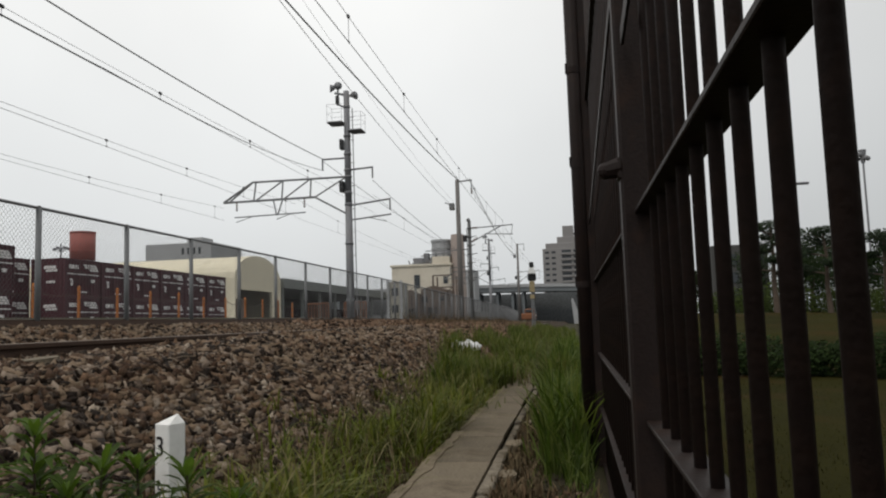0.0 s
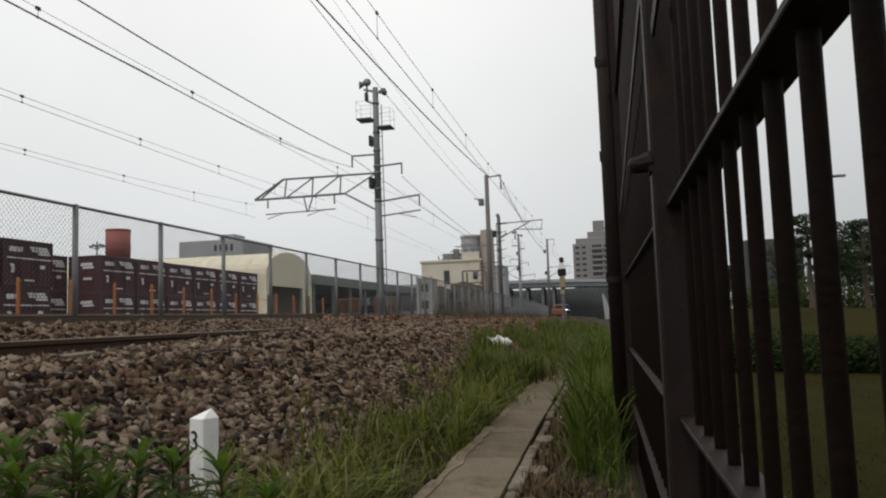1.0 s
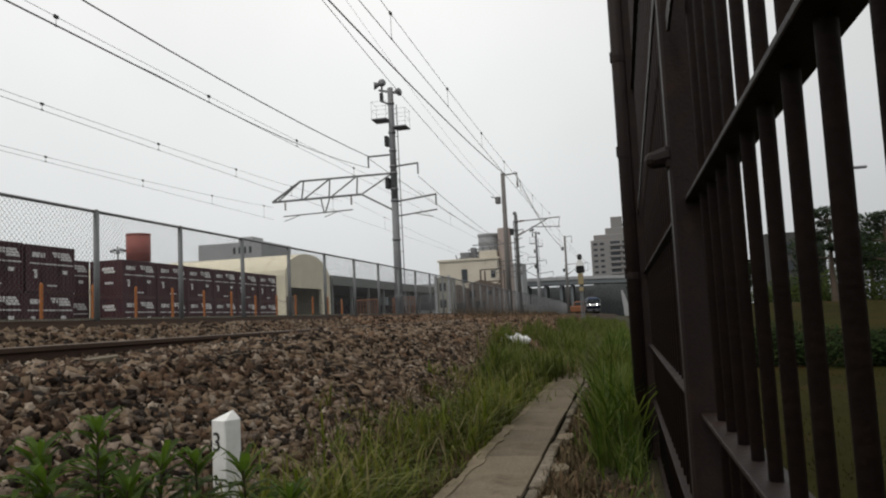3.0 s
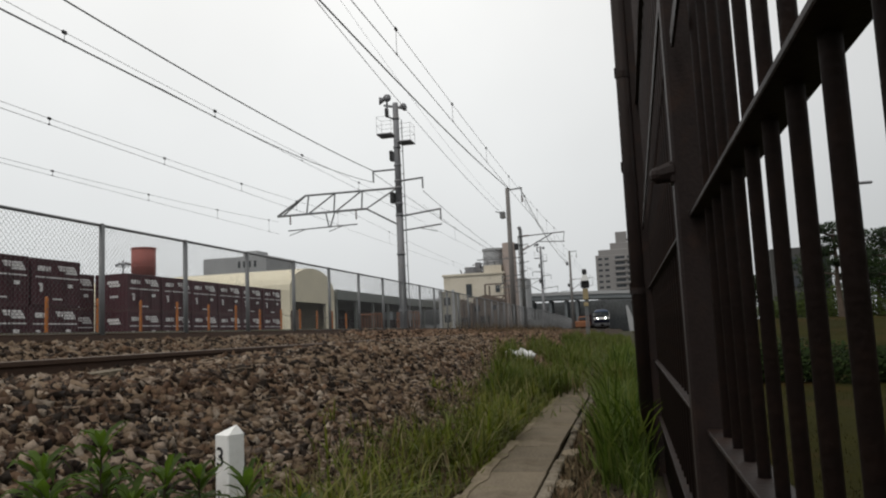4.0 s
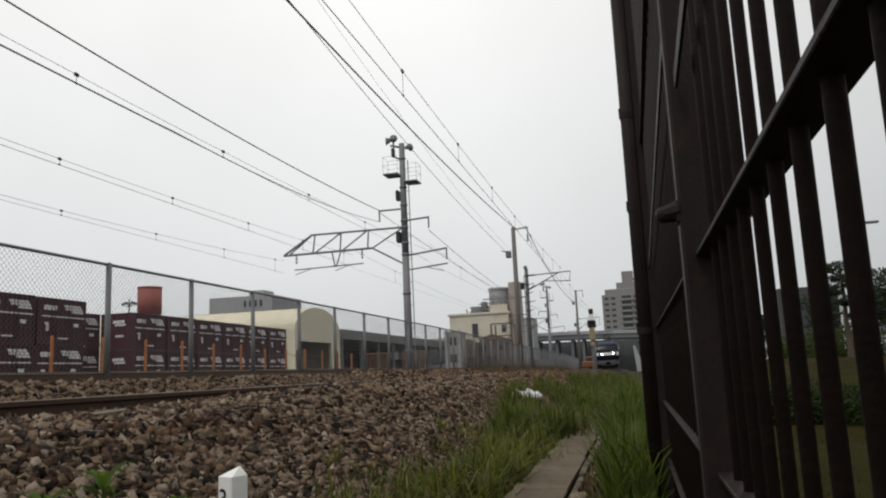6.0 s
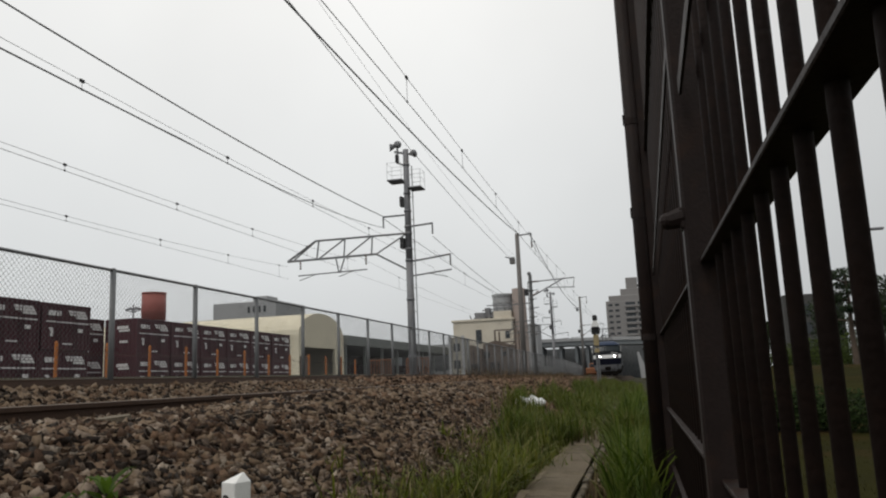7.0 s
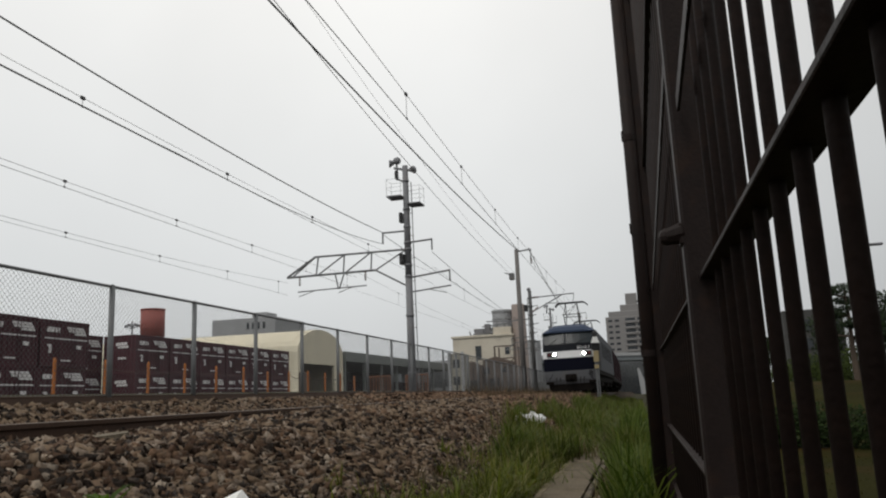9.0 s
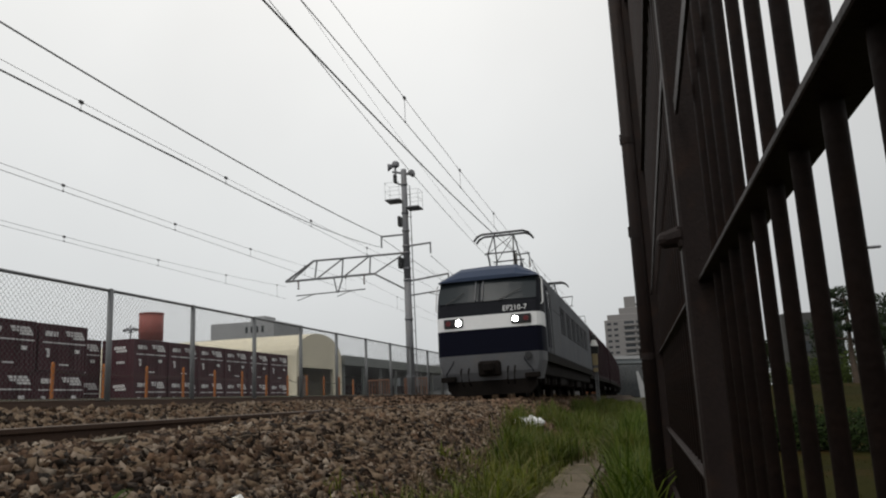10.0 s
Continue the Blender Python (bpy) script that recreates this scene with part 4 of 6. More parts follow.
def big_mast(x, y, height, base_z):
    """Steel lattice-armed mast that carries the yard's overhead lines and floodlights."""
    th = thing("catenary_mast", "grey steel catenary mast with truss arm, platforms and floodlights", "mast", pose(x, y, base_z), "catenary masts")
    h = height
    g = Geo()
    g.bar((0, 0, -0.3), (0, 0, h * 0.5), 0.185, 14, 0.16)
    g.bar((0, 0, h * 0.5), (0, 0, h), 0.16, 14, 0.13)
    for z in (0.9, h * 0.33, h * 0.5, h * 0.55, h * 0.62, h * 0.65, h * 0.72, h * 0.8, h * 0.93):
        g.bar((0, 0, z - 0.05), (0, 0, z + 0.05), 0.21 - 0.05 * z / h, 14)
    part("pole", g, M_MASTC, th, "", True)
    g = Geo()
    g.bar((0.33, -0.1, 0.2), (0.29, -0.1, h * 0.92), 0.026, 6)
    for i in range(9):
        z = 0.8 + i * (h * 0.88 - 0.8) / 8
        g.bar((0.12, -0.08, z), (0.34, -0.1, z), 0.016, 5)
    part("cable_pipe", g, M_MASTC, th)
    # truss arm towards the yard
    zr, zb, tipx = 6.75 - 0.2, 5.88 - 0.2, -6.05
    for p, q, w in (((-0.15, 0, zr), (-4.60, 0, zr + 0.02), 0.08), ((-4.60, 0, zr + 0.02), (tipx, 0, zb), 0.08), ((tipx, 0, zb), (-1.60, 0, zb + 0.02), 0.09),
                    ((-1.60, 0, zb + 0.02), (-0.12, 0, zb - 0.82), 0.08)):
        part("truss_chord", Geo().beam(p, q, w, w), M_GALV, th)
    braces = [((-0.12, zr - 0.02), (-1.60, zb + 0.02)), ((-4.45, zr), (-4.57, zb)), ((-3.13, zr), (-3.20, zb)), ((-1.77, zr), (-1.83, zb)), ((-3.15, zr), (-4.50, zb)), ((-1.83, zr), (-3.13, zb)), ((-4.65, zr - 0.02), (-5.75, zb + 0.03))]
    for (xa, za), (xb, zc) in braces:
        part("truss_brace", Geo().beam((xa, 0.02, za), (xb, 0.02, zc), 0.055, 0.055), M_GALV, th)
    for p, q, w in (((-3.60, 0, zb), (-3.45, 0, zb - 0.72), 0.05), ((-3.15, 0, zb), (-3.40, 0, zb - 0.72), 0.05), ((-5.50, 0, zb - 0.72), (-2.05, 0, zb - 0.66), 0.05),
                    ((-4.65, 0, zb - 0.72), (-5.45, 0, zb - 0.95), 0.03), ((-2.75, 0, zb - 0.68), (-3.45, 0, zb - 0.9), 0.03)):
        part("registration_arm", Geo().beam(p, q, w, w), M_GALV, th)
    for px in (-5.40, -2.10):
        g = insulator(Geo(), (px, 0, zb), (px, 0, zb - 0.45))
        part("insulator", g, M_CERAM, th)
    # side arms over the nearer yard line
    g = Geo()
    g.beam((-0.1, 0, 7.42), (-1.20, 0, 7.42), 0.07, 0.07)
    g.beam((-1.20, 0, 7.46), (-1.20, 0, 6.9), 0.06, 0.06)
    part("bracket_arm", g, M_GALV, th)
    g = Geo()
    g.beam((0.1, 0, 6.86), (1.15, 0, 6.92), 0.07, 0.07)
    g.beam((1.15, 0, 6.96), (1.15, 0, 6.42), 0.06, 0.06)
    part("bracket_arm", g, M_GALV, th)
    g = Geo()
    g.beam((0.1, 0, 5.22), (1.95, 0, 5.42), 0.07, 0.07)
    g.beam((1.93, 0, 5.44), (1.93, 0, 4.92), 0.06, 0.06)
    part("bracket_arm", g, M_GALV, th)
    g = Geo()
    g.beam((0.1, 0, 4.55), (1.97, 0, 4.72), 0.06, 0.06)
    g.beam((0.92, 0, 4.62), (1.77, 0, 4.4), 0.03, 0.03)
    part("registration_arm", g, M_GALV, th)
    for s, z, w in ((-1, h * 0.855, 0.85), (1, h * 0.815, 0.78)):
        g = Geo()
        a, b = sorted((0.12 * s, w * s))
        g.box((a, -0.4, z), (b, 0.4, z + 0.06), 0.01)
        plat = part("platform", g, M_MASTC, th)
        g = Geo()
        for px in (a + 0.02, b - 0.02):
            for py in (-0.38, 0.38):
                g.bar((px, py, z), (px, py, z + 0.85), 0.008, 5)
        for zz in (0.45, 0.85):
            for p, q in (((a, -0.38), (b, -0.38)), ((a, 0.38), (b, 0.38)), ((b if s > 0 else a, -0.38), (b if s > 0 else a, 0.38))):
                g.bar((*p, z + zz), (*q, z + zz), 0.007, 5)
        part("railing", g, M_GALV, plat)
    g = Geo()
    g.beam((-0.55, 0, h - 0.05), (0.5, 0, h - 0.32), 0.09, 0.09)
    g.beam((-0.4, 0, h + 0.1), (-0.4, 0, h - 0.3), 0.07, 0.07)
    part("lamp_bracket", g, M_MASTC, th)
    g = Geo()
    g.box((-0.5, -0.12, h - 0.62), (-0.36, 0.12, h - 0.2), 0.03)
    g.beam((-0.42, 0, h - 0.6), (0, 0, h - 0.8), 0.06, 0.06)
    part("ballast_box", g, M_BLACK, th)
    for px, pz, yaw in ((-0.72, h + 0.16, 105), (-0.36, h + 0.26, 190), (0.42, h - 0.25, -120)):
        floodlight(th, px, -0.08, pz, yaw)
    g = Geo()
    g.box((-0.33, -0.2, h * 0.74), (-0.18, 0.12, h * 0.785), 0.02)
    part("junction_box", g, M_BLACK, th)
    part("junction_box", Geo().box((-0.36, -0.25, h * 0.60 - 0.5), (-0.17, 0.1, h * 0.60), 0.02), M_BLACK, th)
    return th


def plain_pole(x, y, top, label, arm=True):
    z = land(x, y) - 0.2
    th = thing("line_pole", label, "pole", pose(x, y, z), "line poles")
    h = top - z
    g = Geo()
    g.bar((0, 0, 0), (0, 0, h), 0.16, 14, 0.12)
    part("pole", g, M_POLE, th, "", True)
    if arm:
        g = Geo()
        g.beam((0, 0, h - 0.12), (0.85, 0, h - 0.06), 0.07, 0.07)
        g.beam((0.82, 0, h - 0.02), (0.82, 0, h - 0.55), 0.05, 0.05)
        part("cross_arm", g, M_GALV, th)
        g = Geo()
        g.box((-0.5, -0.15, h - 1.75), (-0.2, 0.15, h - 1.35), 0.04)
        g.bar((-0.75, 0, h - 1.3), (-0.2, 0, h - 1.55), 0.03, 6)
        part("equipment_box", g, M_GALV, th)
        g = insulator(Geo(), (0.82, 0, h - 0.55), (0.82, 0, h - 0.9), 0.07)
        part("insulator", g, M_CERAM, th)
    return th


def cantilever_pole(x, y, top, reach, contact):
    """A pole whose hinged bracket holds the overhead line over the running track."""
    z = land(x, y) - 0.2
    th = thing("cantilever_pole", "grey catenary pole with a hinged cantilever over the track", "pole", pose(x, y, z), "cantilever poles")
    h = top - z
    g = Geo()
    g.bar((0, 0, 0), (0, 0, h), 0.13, 12, 0.11)
    part("pole", g, M_POLE_DARK, th, "", True)
    g = Geo()
    zt, zc = h - 0.25, contact - z + 0.55
    g.bar((0.1, 0, zt - 0.2), (reach, 0, zt - 0.1), 0.035, 6)
    g.bar((0.1, 0, zc - 0.5), (reach * 0.72, 0, zt - 0.16), 0.035, 6)
    g.bar((reach * 0.35, 0, zc), (reach, 0, zc - 0.1), 0.028, 6)
    g.bar((reach, 0, zt - 0.1), (reach - 0.1, 0, zc - 0.1), 0.02, 6)
    part("cantilever", g, M_GALV, th)
    part("insulator", insulator(Geo(), (0.12, 0, zt - 0.2), (0.55, 0, zt - 0.18), 0.075), M_CERAM, th)
    part("insulator", insulator(Geo(), (0.12, 0, zc - 0.47), (0.5, 0, zc - 0.2), 0.075), M_CERAM, th)
    for zz in (h * 0.55, h * 0.72):
        g = Geo()
        g.beam((-1.3, 0, zz), (0, 0, zz + 0.05), 0.06, 0.06)
        g.beam((-1.3, 0, zz - 0.4), (-1.3, 0, zz + 0.05), 0.05, 0.05)
        part("side_arm", g, M_GALV, th)
    for k in range(7):
        g = Geo()
        zz = h * (0.42 + 0.085 * k)
        g.bar((0, 0, zz - 0.04), (0, 0, zz + 0.04), 0.155, 12)
        g.bar((0.1, -0.02, zz), (0.34 + 0.12 * (k % 2), -0.02, zz + 0.05), 0.022, 6)
        part("clamp", g, M_POLE_DARK, th)
    g = Geo()
    g.box((-0.42, -0.14, h * 0.80), (-0.15, 0.12, h * 0.80 + 0.42), 0.03)
    part("switch_box", g, M_BLACK, th)
    g = Geo()
    g.bar((-0.16, -0.12, 0.6), (-0.15, -0.12, h * 0.93), 0.025, 6)
    part("cable_pipe", g, M_POLE_DARK, th)
    part("lamp", Geo().ball((-0.05, 0, h + 0.08), 0.13, 8, 5), M_MASTC, th)
    return th


def build_overhead():
    big_mast(-9.8, 33.4, 10.55, land(-9.8, 33.4))
    big_mast(-10.3, 99.0, 10.7, land(-10.3, 99.0))
    plain_pole(-6.2, 43.3, 8.98, "tall grey concrete line pole with a short cross arm")
    plain_pole(-6.3, 94.0, 10.1, "distant grey concrete line pole with a short cross arm")
    cantilever_pole(-6.2, 48.0, 7.15, 2.75, 5.75)
    cantilever_pole(-6.6, 98.0, 7.3, 2.75, 5.5)
    E = EYE
    def hung(x0, x1, y0, y1, low, y_low, curve, r, label, n=16):
        ys = [y0 + (y1 - y0) * k / n for k in range(n + 1)]
        wire([(x0 + (x1 - x0) * k / n, y, E + low + curve * (y - y_low) ** 2) for k, y in enumerate(ys)], r, label)

    catenary(-3.69, -3.975, -2.0, 48.3, E + 5.12, E + 5.555, 21.0, 0.0008, 4.8, 13.1, 0.006, 0.008)
    catenary(-3.975, -3.4, 48.3, 98.0, E + 4.95, E + 5.3, 73.0, 0.00085, 10.0, 53.0, 0.008, 0.007)
    hung(-6.2, -6.2, -8, 43.3, 7.53, 17.0, 0.00093, 0.022, "thick feeder wire hanging between the line poles")
    hung(-6.1, -6.1, -6, 43.3, 6.5, 43.0, 0.0021, 0.004, "thin wire slanting down to the line pole")
    hung(-6.2, -6.2, -6, 43.3, 6.27, 43.0, 0.0015, 0.009, "thin wire slanting down to the line pole")
    hung(-5.5, -6.2, 43.3, 94.0, 6.95, 71.0, 0.0016, 0.020, "thick feeder wire hanging between the line poles")
    hung(-5.45, -5.8, 43.3, 94.0, 6.6, 72.0, 0.0013, 0.010, "thin wire hanging between the line poles")
    # yard lines
    catenary(-8.65, -8.65, -20, 33.4, E + 5.03, E + 5.17, 14.5, 0.001, 4.75, 10.4, 0.0048, 0.006)
    catenary(-8.65, -8.9, 33.4, 99.0, E + 4.95, E + 5.2, 66.0, 0.0006, 16.0, 40.0, 0.006, 0.006)
    hung(-10.95, -10.95, -10.0, 33.4, 7.225, 18.0, 0.0016, 0.019, "thick yard feeder wire")
    wire(sag((-10.95, 33.4, E + 7.5), (-11.3, 99.0, E + 7.7), 0.6), 0.014, "thick yard feeder wire")
    wire([(-8.68, -15.0, E + 5.055), (-8.68, 12.5, E + 5.06)] + sag((-8.68, 13.2, E + 5.07), (-10.95, 33.4, E + 7.08), 0.24), 0.013, "yard wire rising to the mast arm")
    wire(sag((-8.65, 33.4, E + 6.5), (-9.3, 99.0, E + 7.0), 1.0), 0.013, "yard feeder wire on a bracket arm")
    catenary(-12.35, -12.35, -20, 33.4, E + 5.07, E + 5.21, 12.5, 0.00097, 4.45, 14.4, 0.006, 0.007)
    catenary(-12.35, -12.5, 33.4, 99.0, E + 5.0, E + 5.25, 66.0, 0.0006, 16.0, 40.0, 0.006, 0.005)
    catenary(-16.05, -15.86, -20, 33.5, E + 5.048, E + 5.18, 16.0, 0.0015, 4.6, 18.7, 0.006, 0.006)


# ---- signal ----
def build_signal():
    x, y = -2.04, 41.0
    z = land(x, y)
    th = thing("track_signal", "low track signal with hooded lamp head, yellow plate and two-legged post", "signal", pose(x, y, z))
    g = Geo()
    g.bar((-0.045, 0, -0.3), (-0.045, 0, 2.85), 0.045, 8)
    g.bar((0.065, 0, -0.3), (0.065, 0, 2.5), 0.035, 8)
    part("post", g, M_GALV, th)
    g = Geo()
    g.box((-0.22, -0.12, 2.62), (0.22, 0.14, 2.99), 0.04)
    g.prism([(-0.2, 2.99), (0.2, 2.99), (0.14, 2.95), (-0.14, 2.95)], 1, -0.35, -0.1)
    part("lamp_head", g, M_BLACK, th)
    g = Geo()
    g.prism([(-0.22, 2.99), (0.22, 2.99), (0.1, 3.32), (-0.1, 3.32)], 1, -0.1, 0.12)
    part("shield", g, M_WHITE, th, "white tapering shield")
    g = Geo()
    g.box((-0.12, -0.1, 3.32), (0.12, 0.12, 3.62), 0.05)
    part("top_lamp", g, M_BLACK, th)
    g = Geo()
    g.box((-0.14, -0.09, 2.02), (0.14, -0.05, 2.6), 0.01)
    g.box((-0.12, -0.09, 1.67), (0.12, -0.05, 1.87), 0.01)
    part("plate", g, mat("plate_yellow", (0.30, 0.24, 0.13), 0.6, vary=0.15), th, "faded yellow plate")


# ---- the freight train ----
def build_loco():
    """Electric freight locomotive; its origin is at rail height under the front coupler, and it runs towards -y."""
    th = thing("locomotive", "blue, white and grey electric freight locomotive with lit headlights", "locomotive")
    W = 1.44

    def ring(y, w, zb, zs, zr, roof):
        """A cross-section: straight sides from zb to zs, a bent-in roof up to zr."""
        return [(-w, y, zb), (-w, y, zs), (-w * 0.93, y, zs + (zr - zs) * 0.45), (-w * roof, y, zr), (w * roof, y, zr), (w * 0.93, y, zs + (zr - zs) * 0.45), (w, y, zs), (w, y, zb)]
    # front profile: distance back from the nose at each height
    prof = [(0.42, 0.22), (0.6, 0.08), (1.2, 0.0), (1.85, 0.04), (2.3, 0.09), (2.66, 0.17), (3.2, 0.46), (3.42, 0.62)]

    def back(z):
        for (z0, b0), (z1, b1) in zip(prof, prof[1:]):
            if z <= z1:
                return b0 + (b1 - b0) * max(0, (z - z0) / (z1 - z0))
        return prof[-1][1]

    def band(name, z0, z1, material, label="", bulge=0.0, grow=0.0):
        """A band of the rounded front and the sides behind it, between two heights."""
        g = Geo()
        zs = [z0 + (z1 - z0) * i / 3 for i in range(4)]
        rings = []
        for z in zs:
            b = back(z) - grow
            w = W + grow - (0.05 if z > 3.1 else 0.15 * (1.0 - z) / 0.5 if z < 1.0 else 0)
            pts = [(-w, 0.95, z), (-w, b + 0.42, z), (-w + 0.03, b + 0.22, z), (-w + 0.12, b + 0.10, z)]
            for k in range(7):
                u = -1 + 2 * k / 6
                pts.append((u * (w - 0.25), b + 0.02 + 0.05 * u * u, z))
            pts += [(w - 0.12, b + 0.10, z), (w - 0.03, b + 0.22, z), (w, b + 0.42, z), (w, 0.95, z)]
            rings.append(pts)
        n = len(rings[0])
        g.loft(rings)
        return part(name, g, material, th, label)
    band("front_apron", 0.5, 1.2, M_LGREY, "grey lower front")
    band("front_lower", 1.2, 1.87, M_LNAVY, "dark navy front band")
    band("front_stripe", 1.87, 2.24, M_LWHITE, "white front stripe", grow=0.006)
    band("front_upper", 2.24, 3.28, M_LDARK, "dark grey windscreen surround")
    # windscreens
    for x0, x1 in ((-1.34, -0.22), (-0.16, 1.34)):
        g = Geo()
        z0, z1 = 2.62, 3.25
        def at(x, z, o):
            return (x, back(z) + 0.02 + 0.05 * (x / 1.2) ** 2 - o, z)
        xs = [x0 + (x1 - x0) * i / 4 for i in range(5)]
        g.loft([[at(x, z0, 0.02), at(x, z1, 0.02), at(x, z1, -0.02), at(x, z0, -0.02)] for x in xs])
        part("windscreen", g, M_LGLASS, th, "dark reflecting windscreen")
    # roof front and long roof
    g = Geo()
    rings = []
    for y, zt, w, zsd in ((0.38, 3.34, 1.38, 3.24), (0.55, 3.54, 1.41, 3.26), (0.85, 3.68, 1.42, 3.27), (1.6, 3.72, 1.42, 3.27), (17.5, 3.72, 1.42, 3.27), (18.1, 3.4, 1.40, 3.25)):
        rings.append([(-w, y, zsd), (-w * 0.93, y, zsd + (zt - zsd) * 0.26), (-w * 0.56, y, zsd + (zt - zsd) * 0.94), (0, y, zt), (w * 0.56, y, zsd + (zt - zsd) * 0.94), (w * 0.93, y, zsd + (zt - zsd) * 0.26),
                      (w, y, zsd)])
    g.loft(rings)
    part("roof", g, M_LBLUE, th, "blue curved roof")
    # body side panels
    for name, z0, z1, material in (("side_lower", 0.95, 1.2, M_UNDER), ("side_middle", 1.2, 2.55, M_LSIDE), ("side_upper", 2.55, 3.28, M_LSIDE)):
        g = Geo()
        g.box((-W, 0.95, z0), (W, 18.0, z1), 0.01)
        part(name, g, material, th)
    for s in (-1, 1):
        for i in range(6):
            g = Geo()
            y = 5.0 + i * 1.9
            for k in range(9):
                g.box((s * W - 0.012, y, 2.0 + k * 0.1), (s * W + 0.012, y + 1.4, 2.06 + k * 0.1), 0.004)
            part("side_grille", g, M_LDARK, th)
        g = Geo()
        g.box((s * W - 0.01, 1.35, 1.35), (s * W + 0.012, 2.0, 3.1), 0.02)
        door = part("cab_door", g, M_LNAVY, th, "navy cab door")
        g = Geo()
        g.box((s * W, 1.45, 2.45), (s * W + 0.016, 1.9, 2.95), 0.01)
        part("door_window", g, M_LGLASS, door)
        g = Geo()
        g.bar((s * (W + 0.05), 1.28, 1.2), (s * (W + 0.05), 1.28, 2.9), 0.016, 6)
        g.bar((s * (W + 0.05), 2.08, 1.2), (s * (W + 0.05), 2.08, 2.9), 0.016, 6)
        part("handrail", g, M_LGREY, th)
    # lamps in their dark boxes
    for s in (-1, 1):
        g = Geo()
        g.box((s * 0.92 - 0.26, 0.045, 1.95), (s * 0.92 + 0.26, 0.16, 2.19), 0.02)
        box = part("lamp_box", g, M_BLACK, th)
        g = Geo()
        g.bar((s * 0.77, 0.035, 2.07), (s * 0.77, 0.1, 2.07), 0.076, 18)
        part("headlight", g, M_LAMP, box, "lit white headlight", True)
        g = Geo()
        g.bar((s * 1.05, 0.03, 2.07), (s * 1.05, 0.1, 2.07), 0.07, 14)
        part("tail_light", g, mat("tail_lens", (0.12, 0.01, 0.012), 0.3, vary=0.1), box)
    text_mesh("EF210-7", 0.20, M_LWHITE, pose(0.76, back(2.36) + 0.01, 2.37, 90 - 8, 0, 0), th, "lettering", 0.012)
    # window posts, wipers and corner grab rails
    for x in (-0.3, -0.1):
        g = Geo()
        g.beam((x, back(2.66) - 0.03, 2.66), (x, back(3.2) - 0.03, 3.2), 0.035, 0.02)
        part("window_post", g, M_LGREY, th)
    for x0, x1 in ((-1.1, -0.62), (0.3, 0.95)):
        g = Geo()
        g.bar((x0, back(2.6) - 0.03, 2.6), (x1, back(2.9) - 0.035, 2.9), 0.012, 5)
        part("wiper", g, M_BLACK, th)
    for s in (-1, 1):
        g = Geo()
        g.tube([(s * 1.43, 0.42, 2.45), (s * 1.48, 0.44, 2.5), (s * 1.47, 0.62, 3.15), (s * 1.42, 0.6, 3.2)], 0.02, 6)
        part("grab_rail", g, M_LWHITE, th, "white grab rail at the cab corner")
        g = Geo()
        g.tube([(s * 0.95, 0.0, 1.06), (s * 0.95, -0.06, 1.0), (s * 1.15, -0.06, 0.72), (s * 1.15, 0.02, 0.68)], 0.018, 6)
        part("step_rail", g, M_LDARK, th)
    # coupler, pilot and air pipes
    g = Geo()
    g.box((-0.3, -0.05, 0.62), (0.3, 0.4, 1.02), 0.05)
    g.box((-0.13, -0.32, 0.72), (0.15, 0.0, 0.98), 0.05)
    part("coupler", g, M_UNDER, th, "black knuckle coupler")
    g = Geo()
    g.prism([(-1.02, 0.14), (1.02, 0.14), (1.18, 0.3), (1.2, 0.52), (-1.2, 0.52), (-1.18, 0.3)], 1, 0.16, 0.4)
    part("pilot", g, M_UNDER, th)
    for x in (-0.75, -0.55, 0.5, 0.68):
        g = Geo()
        g.tube([(x, 0.02, 0.85), (x, -0.1, 0.75), (x * 0.97, -0.1, 0.5), (x * 0.95, 0.05, 0.4)], 0.025, 6)
        part("air_hose", g, M_UNDER, th)
    g = Geo()
    g.bar((1.05, 0.0, 1.1), (1.05, 0.12, 1.1), 0.09, 12)
    part("jumper_socket", g, M_BLACK, th)
    for s in (-1, 1):
        g = Geo()
        g.box((s * 1.12 - 0.2, -0.02, 0.52), (s * 1.12 + 0.2, 0.14, 0.66), 0.02)
        part("front_step", g, M_UNDER, th)
    # underframe and bogies
    g = Geo()
    g.box((-1.3, 0.5, 0.6), (1.3, 17.7, 0.97), 0.03)
    part("underframe", g, M_UNDER, th)
    for y in (3.4, 9.1, 14.8):
        g = Geo()
        for s in (-1, 1):
            g.box((s * 1.0 - 0.09, y - 1.75, 0.42), (s * 1.0 + 0.09, y + 1.75, 0.78), 0.04)
            for d in (-1.25, 1.25):
                g.box((s * 1.08 - 0.1, y + d - 0.2, 0.36), (s * 1.08 + 0.1, y + d + 0.2, 0.78), 0.04)
                g.bar((s * 1.08, y + d * 0.45, 0.35), (s * 1.08, y + d * 0.45, 0.85), 0.11, 10)
        g.box((-1.0, y - 0.22, 0.62), (1.0, y + 0.22, 0.76), 0.03)
        bogie = part("bogie", g, M_UNDER, th)
        for d in (-1.25, 1.25):
            g = Geo()
            for s in (-1, 1):
                g.bar((s * 0.5, y + d, 0.56), (s * 0.63, y + d, 0.56), 0.56, 22)
                g.bar((s * 0.49, y + d, 0.56), (s * 0.52, y + d, 0.56), 0.585, 22)
            g.bar((-0.6, y + d, 0.56), (0.6, y + d, 0.56), 0.09, 10)
            part("wheelset", g, M_UNDER, bogie)
    for y in (6.2, 12.0):
        g = Geo()
        g.box((-1.25, y - 0.8, 0.35), (1.25, y + 0.8, 0.75), 0.05)
        part("equipment_box", g, M_UNDER, th)
